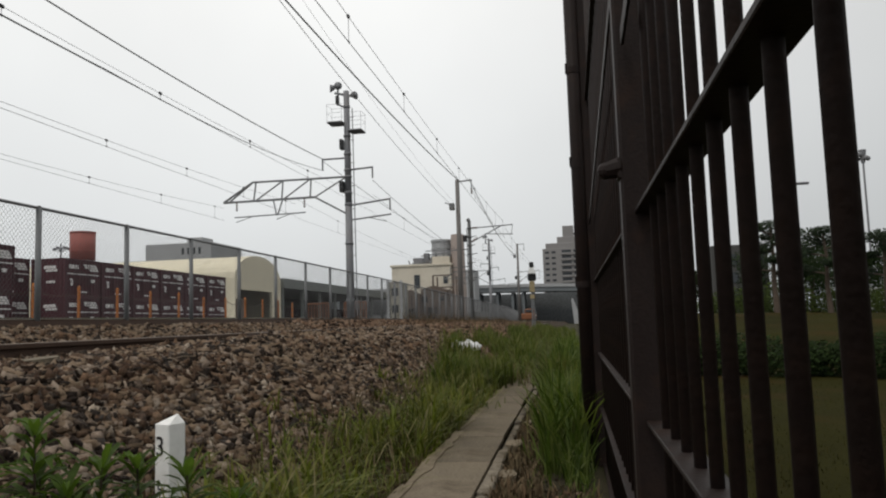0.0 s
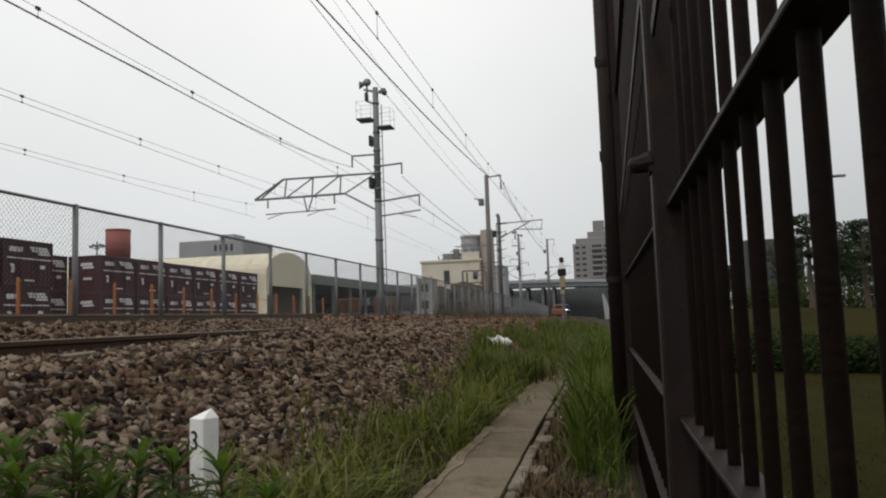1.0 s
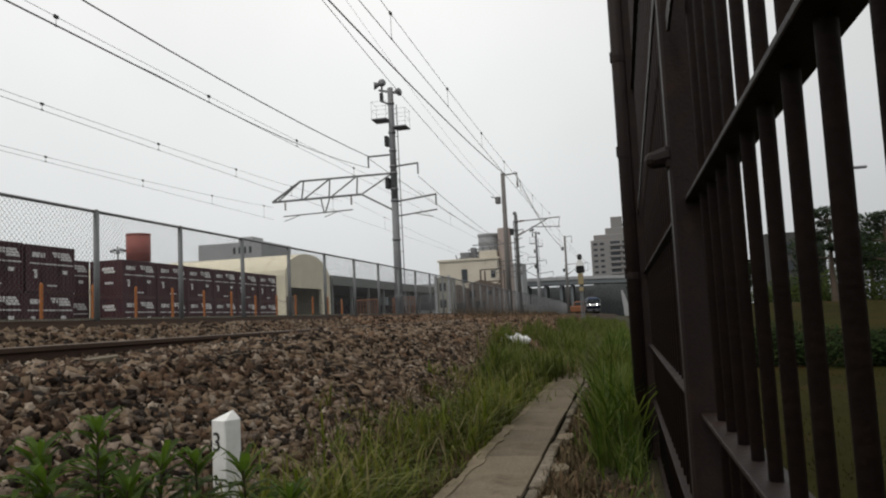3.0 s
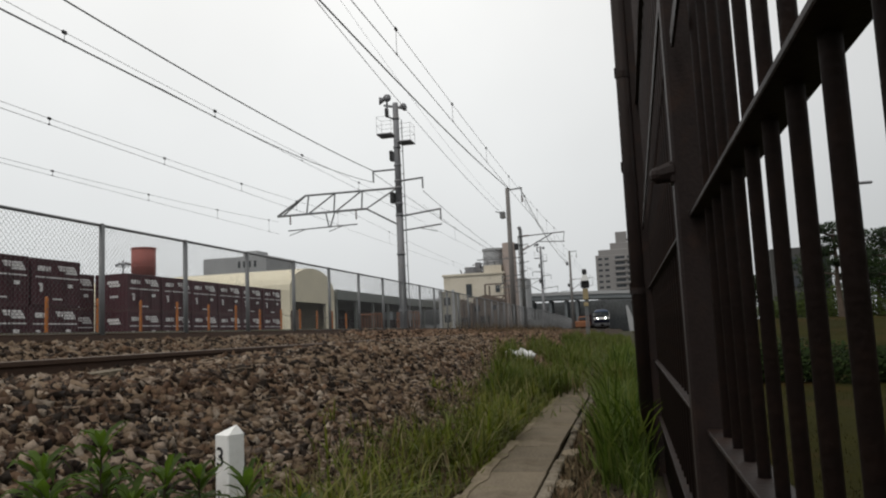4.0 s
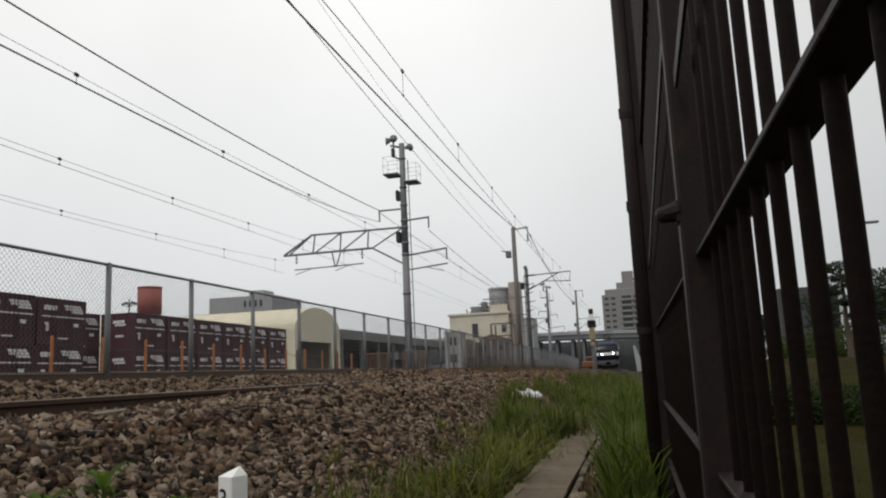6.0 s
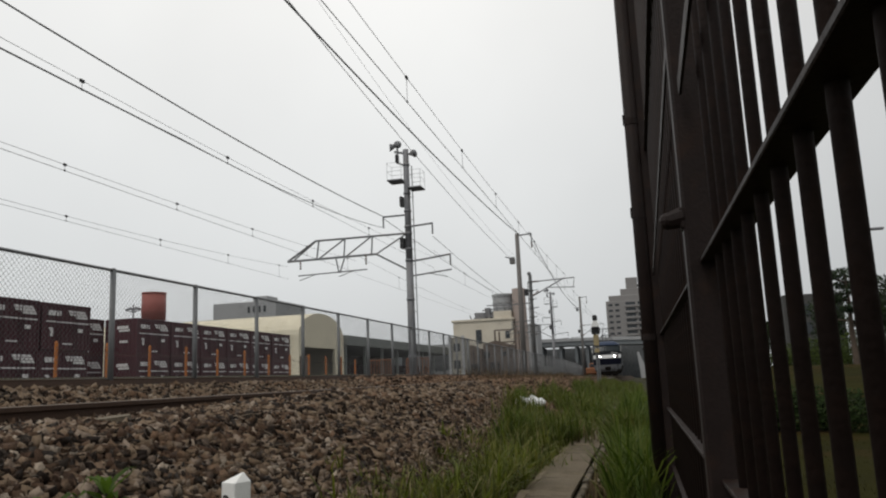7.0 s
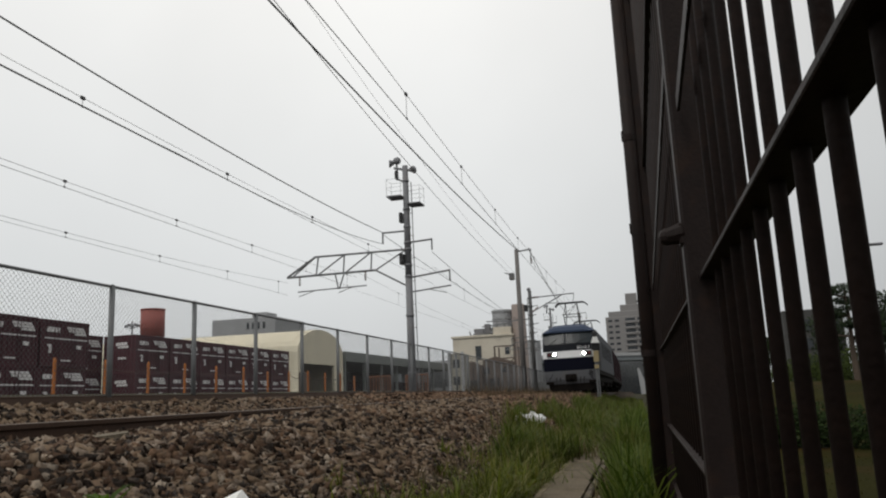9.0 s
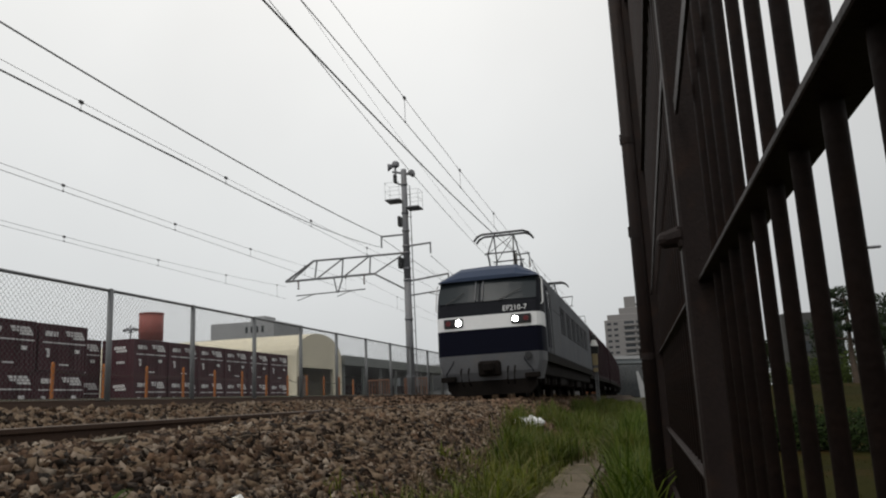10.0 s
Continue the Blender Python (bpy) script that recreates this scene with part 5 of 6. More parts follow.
    # pantographs
    for y0, lift in ((3.7, 1.47), (14.6, 1.35)):
        g = Geo()
        for x in (-0.55, 0.55):
            g.bar((x, y0 - 0.7, 3.66), (x, y0 + 0.7, 3.66), 0.035, 6)
            for d in (-0.6, 0.6):
                g.bar((x, y0 + d, 3.55), (x, y0 + d, 3.82), 0.07, 8)
        g.bar((-0.6, y0 - 0.6, 3.8), (0.6, y0 - 0.6, 3.8), 0.03, 6)
        g.bar((-0.6, y0 + 0.6, 3.8), (0.6, y0 + 0.6, 3.8), 0.03, 6)
        pan = part("pantograph", g, M_LGREY, th, "grey raised diamond pantograph")
        zt = 3.72 + lift
        zm = 3.78 + lift * 0.45
        g = Geo()
        for x, xm in ((-0.40, -0.40), (0.40, 0.40)):
            for d in (-1, 1):
                g.bar((x, y0 + d * 0.25, 3.82), (xm, y0 + d * 0.75, zm), 0.028, 6)
                g.bar((xm, y0 + d * 0.75, zm), (x * 0.8, y0 + d * 0.05, zt - 0.06), 0.022, 6)
        for d in (-1, 1):
            g.bar((-0.5, y0 + d * 0.75, zm), (0.5, y0 + d * 0.75, zm), 0.022, 6)
            g.bar((-0.40, y0 + d * 0.75, zm), (0.33, y0 + d * 0.05, zt - 0.06), 0.012, 5)
        part("pantograph_arm", g, M_BLACK, pan)
        for d in (-0.2, 0.2):
            g = Geo()
            g.tube([(-0.93, y0 + d, zt - 0.2), (-0.82, y0 + d, zt - 0.07), (-0.66, y0 + d, zt), (0.66, y0 + d, zt), (0.82, y0 + d, zt - 0.07), (0.93, y0 + d, zt - 0.2)], 0.036, 6)
            part("contact_strip", g, M_BLACK, pan)
    for y, w, h in ((6.3, 0.8, 0.25), (8.2, 0.6, 0.32), (10.4, 0.9, 0.22), (12.2, 0.7, 0.3)):
        g = Geo()
        g.box((-w, y - 0.6, 3.6), (w, y + 0.6, 3.66 + h), 0.05)
        part("roof_box", g, M_LGREY, th)
    g = Geo()
    g.bar((0.85, 1.4, 3.4), (0.85, 1.4, 3.78), 0.05, 8)
    part("aerial", g, M_LGREY, th)
    part("horn_box", Geo().box((-0.5, 1.2, 3.5), (0.1, 1.9, 3.7), 0.05), M_LGREY, th)
    return th


def build_wagon():
    """Container flat wagon with five maroon containers; origin at rail height at its front end."""
    th = thing("container_wagon", "flat freight wagon loaded with maroon containers, behind the locomotive", "wagon", group="freight wagons")
    g = Geo()
    g.box((-1.25, 0.3, 0.85), (1.25, 19.7, 1.05), 0.02)
    g.box((-0.3, 0.0, 0.7), (0.3, 20.0, 0.95), 0.02)
    for y in (6.0, 8.0, 10.0, 12.0, 14.0):
        g.box((-1.1, y - 0.1, 0.6), (1.1, y + 0.1, 0.9), 0.02)
    part("flat_deck", g, M_UNDER, th)
    for y in (3.2, 16.8):
        g = Geo()
        g.box((-0.95, y - 0.2, 0.45), (0.95, y + 0.2, 0.6), 0.03)
        for s in (-1, 1):
            g.box((s * 0.95 - 0.08, y - 1.4, 0.4), (s * 0.95 + 0.08, y + 1.4, 0.62), 0.03)
        bogie = part("bogie", g, M_UNDER, th)
        for d in (-0.95, 0.95):
            g = Geo()
            for s in (-1, 1):
                g.bar((s * 0.5, y + d, 0.43), (s * 0.62, y + d, 0.43), 0.43, 18)
            g.bar((-0.6, y + d, 0.43), (0.6, y + d, 0.43), 0.08, 8)
            part("wheelset", g, M_UNDER, bogie)
    for i in range(5):
        g = Geo()
        y = 0.6 + i * 3.78
        g.box((-1.22, y, 1.05), (1.22, y + 3.7, 3.55), 0.03)
        for s in (-1, 1):
            for k in range(10):
                g.box((s * 1.22 - 0.02, y + 0.25 + k * 0.34, 1.2), (s * 1.22 + 0.025, y + 0.4 + k * 0.34, 3.4), 0.008)
        c = part("load_container", g, M_LOAD, th)
    return th


# ---- the freight yard ----
def container():
    """A 12-foot rail container, long side along y, its face at x = 0 and body behind."""
    L, Wd, H = 3.72, 2.45, 2.5
    th = thing("freight_container", "maroon steel rail freight container with white label panels", "container", group="stacked containers")
    g = Geo()
    out = [(-Wd + 0.04, L - 0.05), (-Wd + 0.04, 0.06)]
    for k in range(7):
        x = -Wd + 0.2 + k * 0.31
        out += [(x, 0.06), (x + 0.03, 0.02), (x + 0.17, 0.02), (x + 0.2, 0.06)]
    out += [(-0.06, 0.06)]
    for k in range(11):
        y = 0.14 + k * 0.32
        out += [(-0.06, y), (-0.018, y + 0.03), (-0.018, y + 0.19), (-0.06, y + 0.22)]
    out += [(-0.06, L - 0.05)]
    g.prism(out, 2, 0.08, H - 0.08)
    part("body", g, M_MAROON, th)
    g = Geo()
    for x in (-Wd, -0.13):
        for y in (0, L - 0.13):
            g.box((x, y, 0), (x + 0.13, y + 0.13, H), 0.01)
    for z in (0, H - 0.13):
        for x in (-Wd, -0.11):
            g.box((x, 0.1, z), (x + 0.11, L - 0.1, z + 0.13), 0.01)
        for y in (0, L - 0.11):
            g.box((-Wd + 0.1, y, z), (-0.1, y + 0.11, z + 0.13), 0.01)
    part("frame", g, M_MAROON, th)
    part("stripe", Geo().box((-0.02, 0.3, 1.47), (0.004, L - 0.14, 1.54)), M_LABEL, th, "thin white stripe")

    def panel(name, pts, label=""):
        part(name, Geo().prism(pts, 0, -0.02, 0.01), M_LABEL, th, label)
    # a slanting emblem of stepped bars, a name panel and small data plates
    for k, (ya, yb) in enumerate(((1.95, 3.3), (2.05, 3.42), (2.5, 3.5))):
        z = 2.06 - k * 0.15
        panel("emblem_bar", [(ya + 0.05, z), (yb, z), (yb - 0.09, z + 0.125), (ya - 0.02, z + 0.125)])
    panel("name_panel", [(0.45, 1.84), (1.38, 1.84), (1.38, 2.1), (0.45, 2.1)])
    panel("data_plate", [(0.62, 0.72), (0.8, 0.72), (0.8, 1.18), (0.5, 1.18), (0.5, 1.08), (0.62, 1.08)])
    panel("data_plate", [(2.72, 1.0), (3.1, 1.0), (3.1, 1.2), (2.72, 1.2)])
    panel("data_plate", [(1.55, 0.3), (2.3, 0.3), (2.3, 0.38), (1.55, 0.38)])
    for x0, x1, z0, z1 in ((-1.5, -0.65, 1.82, 2.02), (-1.35, -0.55, 1.64, 1.78), (-1.3, -0.7, 0.9, 1.05)):
        g = Geo()
        g.box((x0, -0.008, z0), (x1, 0.02, z1))
        part("label_panel", g, M_LABEL, th)
    g = Geo()
    for y in (1.0, 1.22, 2.3, 2.52):
        g.bar((0.012, y, 0.2), (0.012, y, H - 0.2), 0.022, 6)
    part("door_bar", g, M_MAROON, th)
    return th


def build_yard():
    base = 0.865
    first = container()
    rng = random.Random(15)
    spots = [(-32.0, 44.5 + 3.9 * i, 2.5 * k) for i in range(6) for k in range(2)]
    # the nearer stacks, a little forward of the row, and one set back between them
    spots += [(-30.3 + 0.1 * i, 34.1 - 3.9 * i, 2.5 * k) for i in range(2) for k in range(2)]
    spots += [(-34.6, 40.9, 0), (-34.6, 40.9, 2.5)]
    for k, (x, y, z) in enumerate(spots):
        m = pose(x + rng.uniform(-0.05, 0.05), y + rng.uniform(-0.04, 0.04), base + z - fall(y), 0, 0, rng.uniform(-0.5, 0.5))
        if k:
            copy_thing(first, m)
        else:
            first.matrix_basis = m
    # orange posts
    g = Geo()
    g.bar((0, 0, 0), (0, 0, 1.22), 0.046, 10)
    g.bar((0, 0, 1.22), (0, 0, 1.27), 0.046, 10, 0.015)
    rng = random.Random(5)
    for px, py in [(-15.0, 13.5 + 2.04 * i) for i in range(-1, 11)]:
        ob = part("marker_pole", g, M_ORANGE)
        tagged(ob, "slim orange marker pole at the yard edge", "pole", "orange poles")
        ob.matrix_basis = pose(px, py + 6, land(px, py + 6) + rng.uniform(-0.14, -0.01), 0, 0, 0)
    # chains hanging from pole to pole
    for i in range(-1, 10):
        ya, yb = 19.5 + 2.04 * i, 19.5 + 2.04 * (i + 1)
        g = Geo()
        g.tube(sag((-15.0, ya, land(-15, ya) + 1.02), (-15.0, yb, land(-15, yb) + 1.02), 0.14, 10), 0.012, 5)
        ob = part("chain", g, M_RAIL)
        tagged(ob, "thin rusty chain hanging between orange poles", "chain", "chains between poles")
    # orange barrier frames
    for i in range(2):
        th = thing("barrier", "orange steel barrier frame in the freight yard", "barrier", pose(-20.2 + 2.9 * i, 59.4 + 0.8 * i, land(-20, 58) + 0.02), "orange barriers")
        g = Geo()
        for x in (-0.9, 0.9):
            g.bar((x, 0, 0), (x, 0, 1.95), 0.05, 8)
        g.bar((-0.9, 0, 1.92), (0.9, 0, 1.92), 0.05, 8)
        part("frame", g, M_ORANGE_DULL, th)
        for k in range(7):
            part("slat", Geo().box((-0.78 + k * 0.24, -0.02, 0.1), (-0.72 + k * 0.24, 0.02, 1.88), 0.005), M_ORANGE_DULL, th)
    build_shed()
    build_canopy()


def build_shed():
    """Barrel-roofed cream shed, its gable end to the track."""
    th = thing("barrel_shed", "cream barrel-roofed freight shed with an open dark doorway", "shed")
    x0, x1, y0, y1, eave, top = -78.0, -42.5, 92.6, 108.4, 7.4, 10.7
    base = 0.5

    def arch(x, inset=0.0):
        pts = [(x, y0 + inset, base), (x, y0 + inset, eave)]
        n = 14
        for i in range(1, n):
            a = math.pi * (1 - i / n)
            pts.append((x, (y0 + y1) / 2 + math.cos(a) * ((y1 - y0) / 2 - inset), eave + math.sin(a) * (top - eave - inset)))
        pts += [(x, y1 - inset, eave), (x, y1 - inset, base)]
        return pts
    g = Geo()
    ring_a, ring_b = arch(x0), arch(x1 - 0.4)
    g.loft([ring_a, ring_b, arch(x1 - 0.4, 0.18), arch(x0 + 0.3, 0.18)], False)
    k = len(ring_a)
    g.f.append(tuple(range(3 * k, 4 * k)))
    g.f.append(tuple(range(k))[::-1])
    part("hull", g, M_CREAM, th)
    g = Geo()
    n = 18
    for i in range(n):
        x = x0 + (x1 - x0) * (i + 0.5) / n
        ring = [(p[0], p[1], p[2]) for p in arch(x, -0.06)]
        ring2 = [(p[0] + 0.12, p[1], p[2]) for p in ring]
        g.loft([ring, ring2], False)
    part("roof_rib", g, M_CREAM, th)
    # gable end with its opening
    g = Geo()
    g.prism([(y0, base), (y0 + 0.7, base), (y0 + 0.7, 5.9), (y1 - 3.4, 5.9), (y1 - 3.4, base), (y1, base), (y1, eave)] +
            [((y0 + y1) / 2 + math.cos(math.pi * i / 14) * (y1 - y0) / 2, eave + math.sin(math.pi * i / 14) * (top - eave)) for i in range(1, 14)] + [(y0, eave)], 0, x1 - 0.4, x1)
    part("gable_wall", g, M_CREAM, th)
    # added partition and floor, coloured near-black for the shade behind the doorway
    part("shade_partition", Geo().box((x1 - 15.2, y0 + 0.3, base), (x1 - 15.0, y1 - 0.3, 7.2), 0.02), M_SHADE, th, "added near-black partition standing in for the shade inside the shed")
    part("shade_floor", Geo().box((x1 - 15.0, y0 + 0.3, base - 0.1), (x1 - 0.5, y1 - 0.3, base + 0.05), 0.02), M_SHADE, th)
    part("door_leaf", Geo().box((x1 - 0.1, y0 + 0.2, base), (x1 + 0.15, y0 + 2.6, 4.7), 0.03), M_SHEDB, th, "rust-brown sliding door leaf")


def build_canopy():
    """Long flat-roofed loading canopy."""
    th = thing("loading_canopy", "long grey flat-roofed loading canopy on steel columns", "canopy")
    x0, x1, y0, y1 = -58.0, -42.0, 108.5, 179.0
    g = Geo()
    g.box((x0, y0, 6.6), (x1, y1, 8.1), 0.05)
    part("roof", g, M_ROOFG, th)
    # back wall coloured near-black for the shade below the roof
    g = Geo()
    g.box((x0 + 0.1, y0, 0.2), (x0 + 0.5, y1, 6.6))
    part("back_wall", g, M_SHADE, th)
    for i in range(9):
        g = Geo()
        y = y0 + 0.5 + i * 8.6
        g.box((x1 - 0.8, y, 0.2), (x1 - 0.4, y + 0.4, 6.6), 0.02)
        part("column", g, M_ROOFG, th)
    for i in range(7):
        g = Geo()
        y = y0 + 4 + i * 9.2
        g.box((x1 - 8, y, 0.3), (x1 - 5.5, y + 5.9, 4.1), 0.03)
        # every third container gets the same near-black shade tone
        ob = part("freight_container", g, M_LOAD if i % 3 else M_SHADE)
        tagged(ob, "steel freight container standing under the canopy", "container", "canopy containers")


# ---- buildings in the distance ----
def window_grid(parent, x0, x1, z0, z1, nx, nz, y, frac=0.6, name="window"):
    g = Geo()
    w, h = (x1 - x0) / nx, (z1 - z0) / nz
    g.box((-w * frac / 2, -0.1, -h * 0.3), (w * frac / 2, 0.1, h * 0.3))
    me = g.mesh(name, M_DARKWIN)
    for i in range(nx):
        for k in range(nz):
            ob = new(name, me)
            ob.parent = parent
            ob.matrix_basis = pose(x0 + (i + 0.5) * w, y, z0 + (k + 0.5) * h)


def build_city():
    # cream factory with rooftop plant
    y = 170.0
    th = thing("factory", "cream factory block with rooftop plant, tank and chimney", "factory")
    g = Geo()
    g.box((-40.1, y, 0), (-26.5, y + 22, 13.7), 0.05)
    g.box((-40.4, y - 0.3, 13.5), (-26.2, y + 22.3, 14.0), 0.05)
    part("wall", g, M_CREAM2, th)
    g = Geo()
    for wx0, wx1, wz0, wz1 in ((-34.9, -33.6, 8.6, 11.6), (-30.5, -28.8, 6.0, 7.4), (-38.9, -36.4, 6.0, 7.2), (-28.2, -27.2, 9.4, 11.0)):
        part("window", Geo().box((wx0, y - 0.15, wz0), (wx1, y + 0.1, wz1)), M_DARKWIN, th)
    g = Geo()
    n = 18
    for z0, z1, r in ((13.7, 19.2, 2.45), (19.2, 19.7, 2.65), (15.8, 16.0, 2.6), (17.6, 17.8, 2.6)):
        g.bar((-29.1, y + 5, z0), (-29.1, y + 5, z1), r, n)
    part("tank", g, M_GREYW, th, "grey rooftop water tank")
    g = Geo()
    g.bar((-25.2, y + 3, 0), (-25.2, y + 3, 20.6), 1.9, 16, 1.5)
    part("chimney", g, mat("chimney_pinkish", (0.36, 0.30, 0.27), 0.85, vary=0.12, scale=0.4, fine=5), th)
    g = Geo()
    rng = random.Random(2)
    for i in range(26):
        x, yy = rng.uniform(-36.2, -26.8), y + rng.uniform(0.5, 6)
        hgt = rng.uniform(0.8, 3.4) * (0.5 + 0.5 * (x + 36.5) / 9)
        g.beam((x, yy, 13.9), (x + rng.uniform(-1, 1), yy, 13.9 + hgt), 0.24, 0.24)
    for z in (14.8, 15.9, 17.0):
        g.beam((-34.5 + (z - 14.8), y + 1, z), (-27, y + 1, z + rng.uniform(-0.2, 0.5)), 0.22, 0.22)
    g.box((-35.4, y + 2, 13.9), (-33.2, y + 5, 15.6), 0.05)
    g.box((-33.0, y + 2, 13.9), (-31.8, y + 4, 16.6), 0.05)
    part("rooftop_plant", g, M_MASTC, th, "jumble of rooftop pipes and frames")
    part("plant_room", Geo().box((-30.8, y + 0.6, 13.9), (-26.8, y + 4, 15.6), 0.05), M_CREAM2, th, "cream rooftop plant room")
    # gatehouse
    th = thing("gatehouse", "small white two-storey gatehouse with dark windows", "house")
    g = Geo()
    g.box((-26.9, 112, 0.0), (-25.1, 117, 7.0), 0.03)
    part("wall", g, mat("gatehouse_wall", (0.31, 0.295, 0.25), 0.8, vary=0.1, scale=0.4, fine=6), th)
    for z in (2.4, 4.9):
        g = Geo()
        g.box((-26.5, 111.95, z), (-25.5, 112.1, z + 1.2))
        part("window", g, M_DARKWIN, th)
    for x in (-27.0, -25.0):
        g = Geo()
        g.box((x - 0.2, 111.6, 0.0), (x + 0.2, 112.0, 7.2), 0.03)
        part("pillar", g, M_GREYW, th)
    # grey steel gantry stair near the factory
    th = thing("steel_platform", "rusty steel access platform with railings beside the factory", "platform")
    g = Geo()
    for x in (-21.6, -18.4):
        for yy in (120, 124):
            g.beam((x, yy, 0.5), (x, yy, 8.2), 0.25, 0.25)
    for z in (4.0, 6.3, 8.2):
        g.beam((-21.6, 120, z), (-18.4, 120, z), 0.2, 0.2)
    g.beam((-21.6, 120, 4.0), (-18.4, 120, 6.3), 0.15, 0.15)
    part("frame", g, M_SHEDB, th)
    th = thing("storage_shed", "low rust-brown clad shed beside the factory", "shed")
    g = Geo()
    g.prism([(-25.0, 0.3), (-20.6, 0.3), (-20.6, 6.2), (-22.8, 7.0), (-25.0, 6.4)], 1, 127, 136)
    part("wall", g, M_SHEDB, th)
    part("door", Geo().box((-23.9, 126.9, 0.4), (-22.1, 127.1, 3.4), 0.02), M_SHADE, th, "dark shed door")
    for x in (-24.4, -21.6):
        part("window", Geo().box((x - 0.4, 126.9, 4.2), (x + 0.5, 127.1, 5.2), 0.02), M_DARKWIN, th)
    th = thing("storage_shed", "tall dark rust-brown clad shed with a lean-to roof", "shed")
    g = Geo()
    g.prism([(-28.4, 0.2), (-24.9, 0.2), (-24.9, 5.6), (-26.4, 6.3), (-28.4, 6.0)], 1, 125, 126.8)
    part("wall", g, M_SHEDB, th)
    for x in (-28.0, -27.1, -26.2, -25.3):
        part("batten", Geo().box((x - 0.06, 124.9, 0.3), (x + 0.06, 125.05, 5.4), 0.01), M_SHADE, th)
    part("door", Geo().box((-27.0, 124.88, 0.3), (-25.6, 125.04, 3.2), 0.02), M_SHADE, th, "dark sliding shed door")
    # long grey wall added before the bridge, its colour standing in for haze
    th = thing("noise_wall", "added long grey panelled wall in place of the haze beyond the track", "wall")
    for i in range(15):
        g = Geo()
        x = -60 + i * 2.6
        g.box((x, 208, -1.0), (x + 2.5, 208.3, 3.2 + 0.15 * (i % 2)), 0.02)
        part("panel", g, M_HAZE_PANEL, th)
    # road bridge across the line
    th = thing("road_bridge", "blue-grey road bridge with piers across the railway", "bridge")
    g = Geo()
    pts = [(-140, 11.6), (-33, 11.4), (-14, 11.2), (-6, 11.0), (0, 10.8), (6, 10.5)]
    g.prism([(x, z) for x, z in pts] + [(x, z - 1.4) for x, z in pts[::-1]], 1, 250, 262)
    part("deck", g, M_BRIDGE, th)
    g = Geo()
    for (xa, za), (xb, zb) in zip(pts, pts[1:]):
        g.beam((xa, 249.8, za + 0.5), (xb, 249.8, zb + 0.5), 0.3, 1.0)
    part("parapet", g, M_GREYW, th)
    for x in (-96, -78, -60, -44, -36, -30, -24, -19, -15.5, -12.5, 5):
        g = Geo()
        g.box((x - 0.45, 251, -3), (x + 0.45, 261, 9.7), 0.1)
        part("pier", g, M_BRIDGE, th)
    # wall added behind the piers; its dark grey paints the shade below the deck
    g = Geo()
    g.box((-140, 266, -3), (6, 267, 9.6))
    setting("bridge_back_wall", g, mat("under_bridge_shade", (0.115, 0.122, 0.126), 0.9, vary=0.5, scale=0.12, fine=1.5), "added wall behind the bridge, coloured as the shade under its deck", "wall")
    # white sloping stair wall
    g = Geo()
    g.prism([(0.5, -1.5), (3.4, -1.5), (1.6, 2.8), (0.4, 6.4), (-0.2, 6.4)], 1, 228, 228.6)
    ob = part("stair_wall", g, M_GREYW)
    tagged(ob, "pale grey sloping wall of a bridge stair", "wall")
    # orange track machine
    th = thing("track_machine", "orange maintenance vehicle parked beside the far track", "vehicle", pose(-8.1, 140, 0.35))
    g = Geo()
    g.box((-1.7, 0, 0.35), (1.4, 5, 1.55), 0.2)
    g.box((-0.5, 0.5, 1.5), (1.35, 4, 2.35), 0.25)
    part("body", g, M_ORANGE_DULL, th)
    g = Geo()
    g.box((-0.3, 0.44, 1.7), (1.15, 0.55, 2.2), 0.02)
    part("window", g, M_DARKWIN, th)
    for x in (-1.2, 1.2):
        for yy in (1, 4):
            g = Geo()
            g.bar((x - 0.15, yy, 0.5), (x + 0.15, yy, 0.5), 0.5, 14)
            part("wheel", g, M_BLACK, th)
    # apartment tower
    y = 400.0
    th = thing("apartment_tower", "tall grey apartment tower with stacked balconies", "apartment building")
    g = Geo()
    g.box((-13.8, y, -4), (16, y + 18, 36.8), 0.2)
    g.box((-12.2, y + 1, 36.8), (16, y + 17, 39.6), 0.2)
    g.box((-6.2, y + 3, 39.6), (4.2, y + 13, 43.0), 0.2)
    g.box((-3.2, y + 4, 43.0), (2.6, y + 11, 48.8), 0.2)
    part("wall", g, M_APT, th)
    me_b = Geo().box((-2.7, -1.1, 0), (2.7, 0.1, 1.1), 0.05).mesh("balcony", M_APT)
    me_w = Geo().box((-2.4, -0.1, 1.15), (2.4, 0.12, 2.55)).mesh("window", M_DARKWIN)
    for k in range(13):
        for x in (-1.6, 4.4, 10.4):
            for me, nm in ((me_b, "balcony"), (me_w, "window")):
                ob = new(nm, me)
                ob.parent = th
                ob.matrix_basis = pose(x, y, -1.5 + k * 2.9)
        for x in (-11.5, -8.2):
            ob = new("window", me_w)
            ob.parent = th
            ob.matrix_basis = pose(x, y, -1.5 + k * 2.9) @ Matrix.Diagonal((0.42, 1, 0.8, 1))
    # buildings beyond the yard
    y = 150.0
    th = thing("office_block", "grey flat-roofed office block beyond the freight yard", "office building")
    g = Geo()
    g.box((-89, y, 0), (-74, y + 15, 19.2), 0.1)
    g.box((-80, y + 1, 19.2), (-76.5, y + 6, 20.4), 0.1)
    part("wall", g, M_GREYW, th)
    window_grid(th, -81, -76, 16.3, 18.6, 4, 1, y - 0.02, 0.4)
    for xa, xb, z in ((-103, -89.3, 17.0), (-130, -112, 14.6)):
        th = thing("office_block", "low pale flat-roofed block beyond the freight yard", "office building", group="far blocks")
        g = Geo()
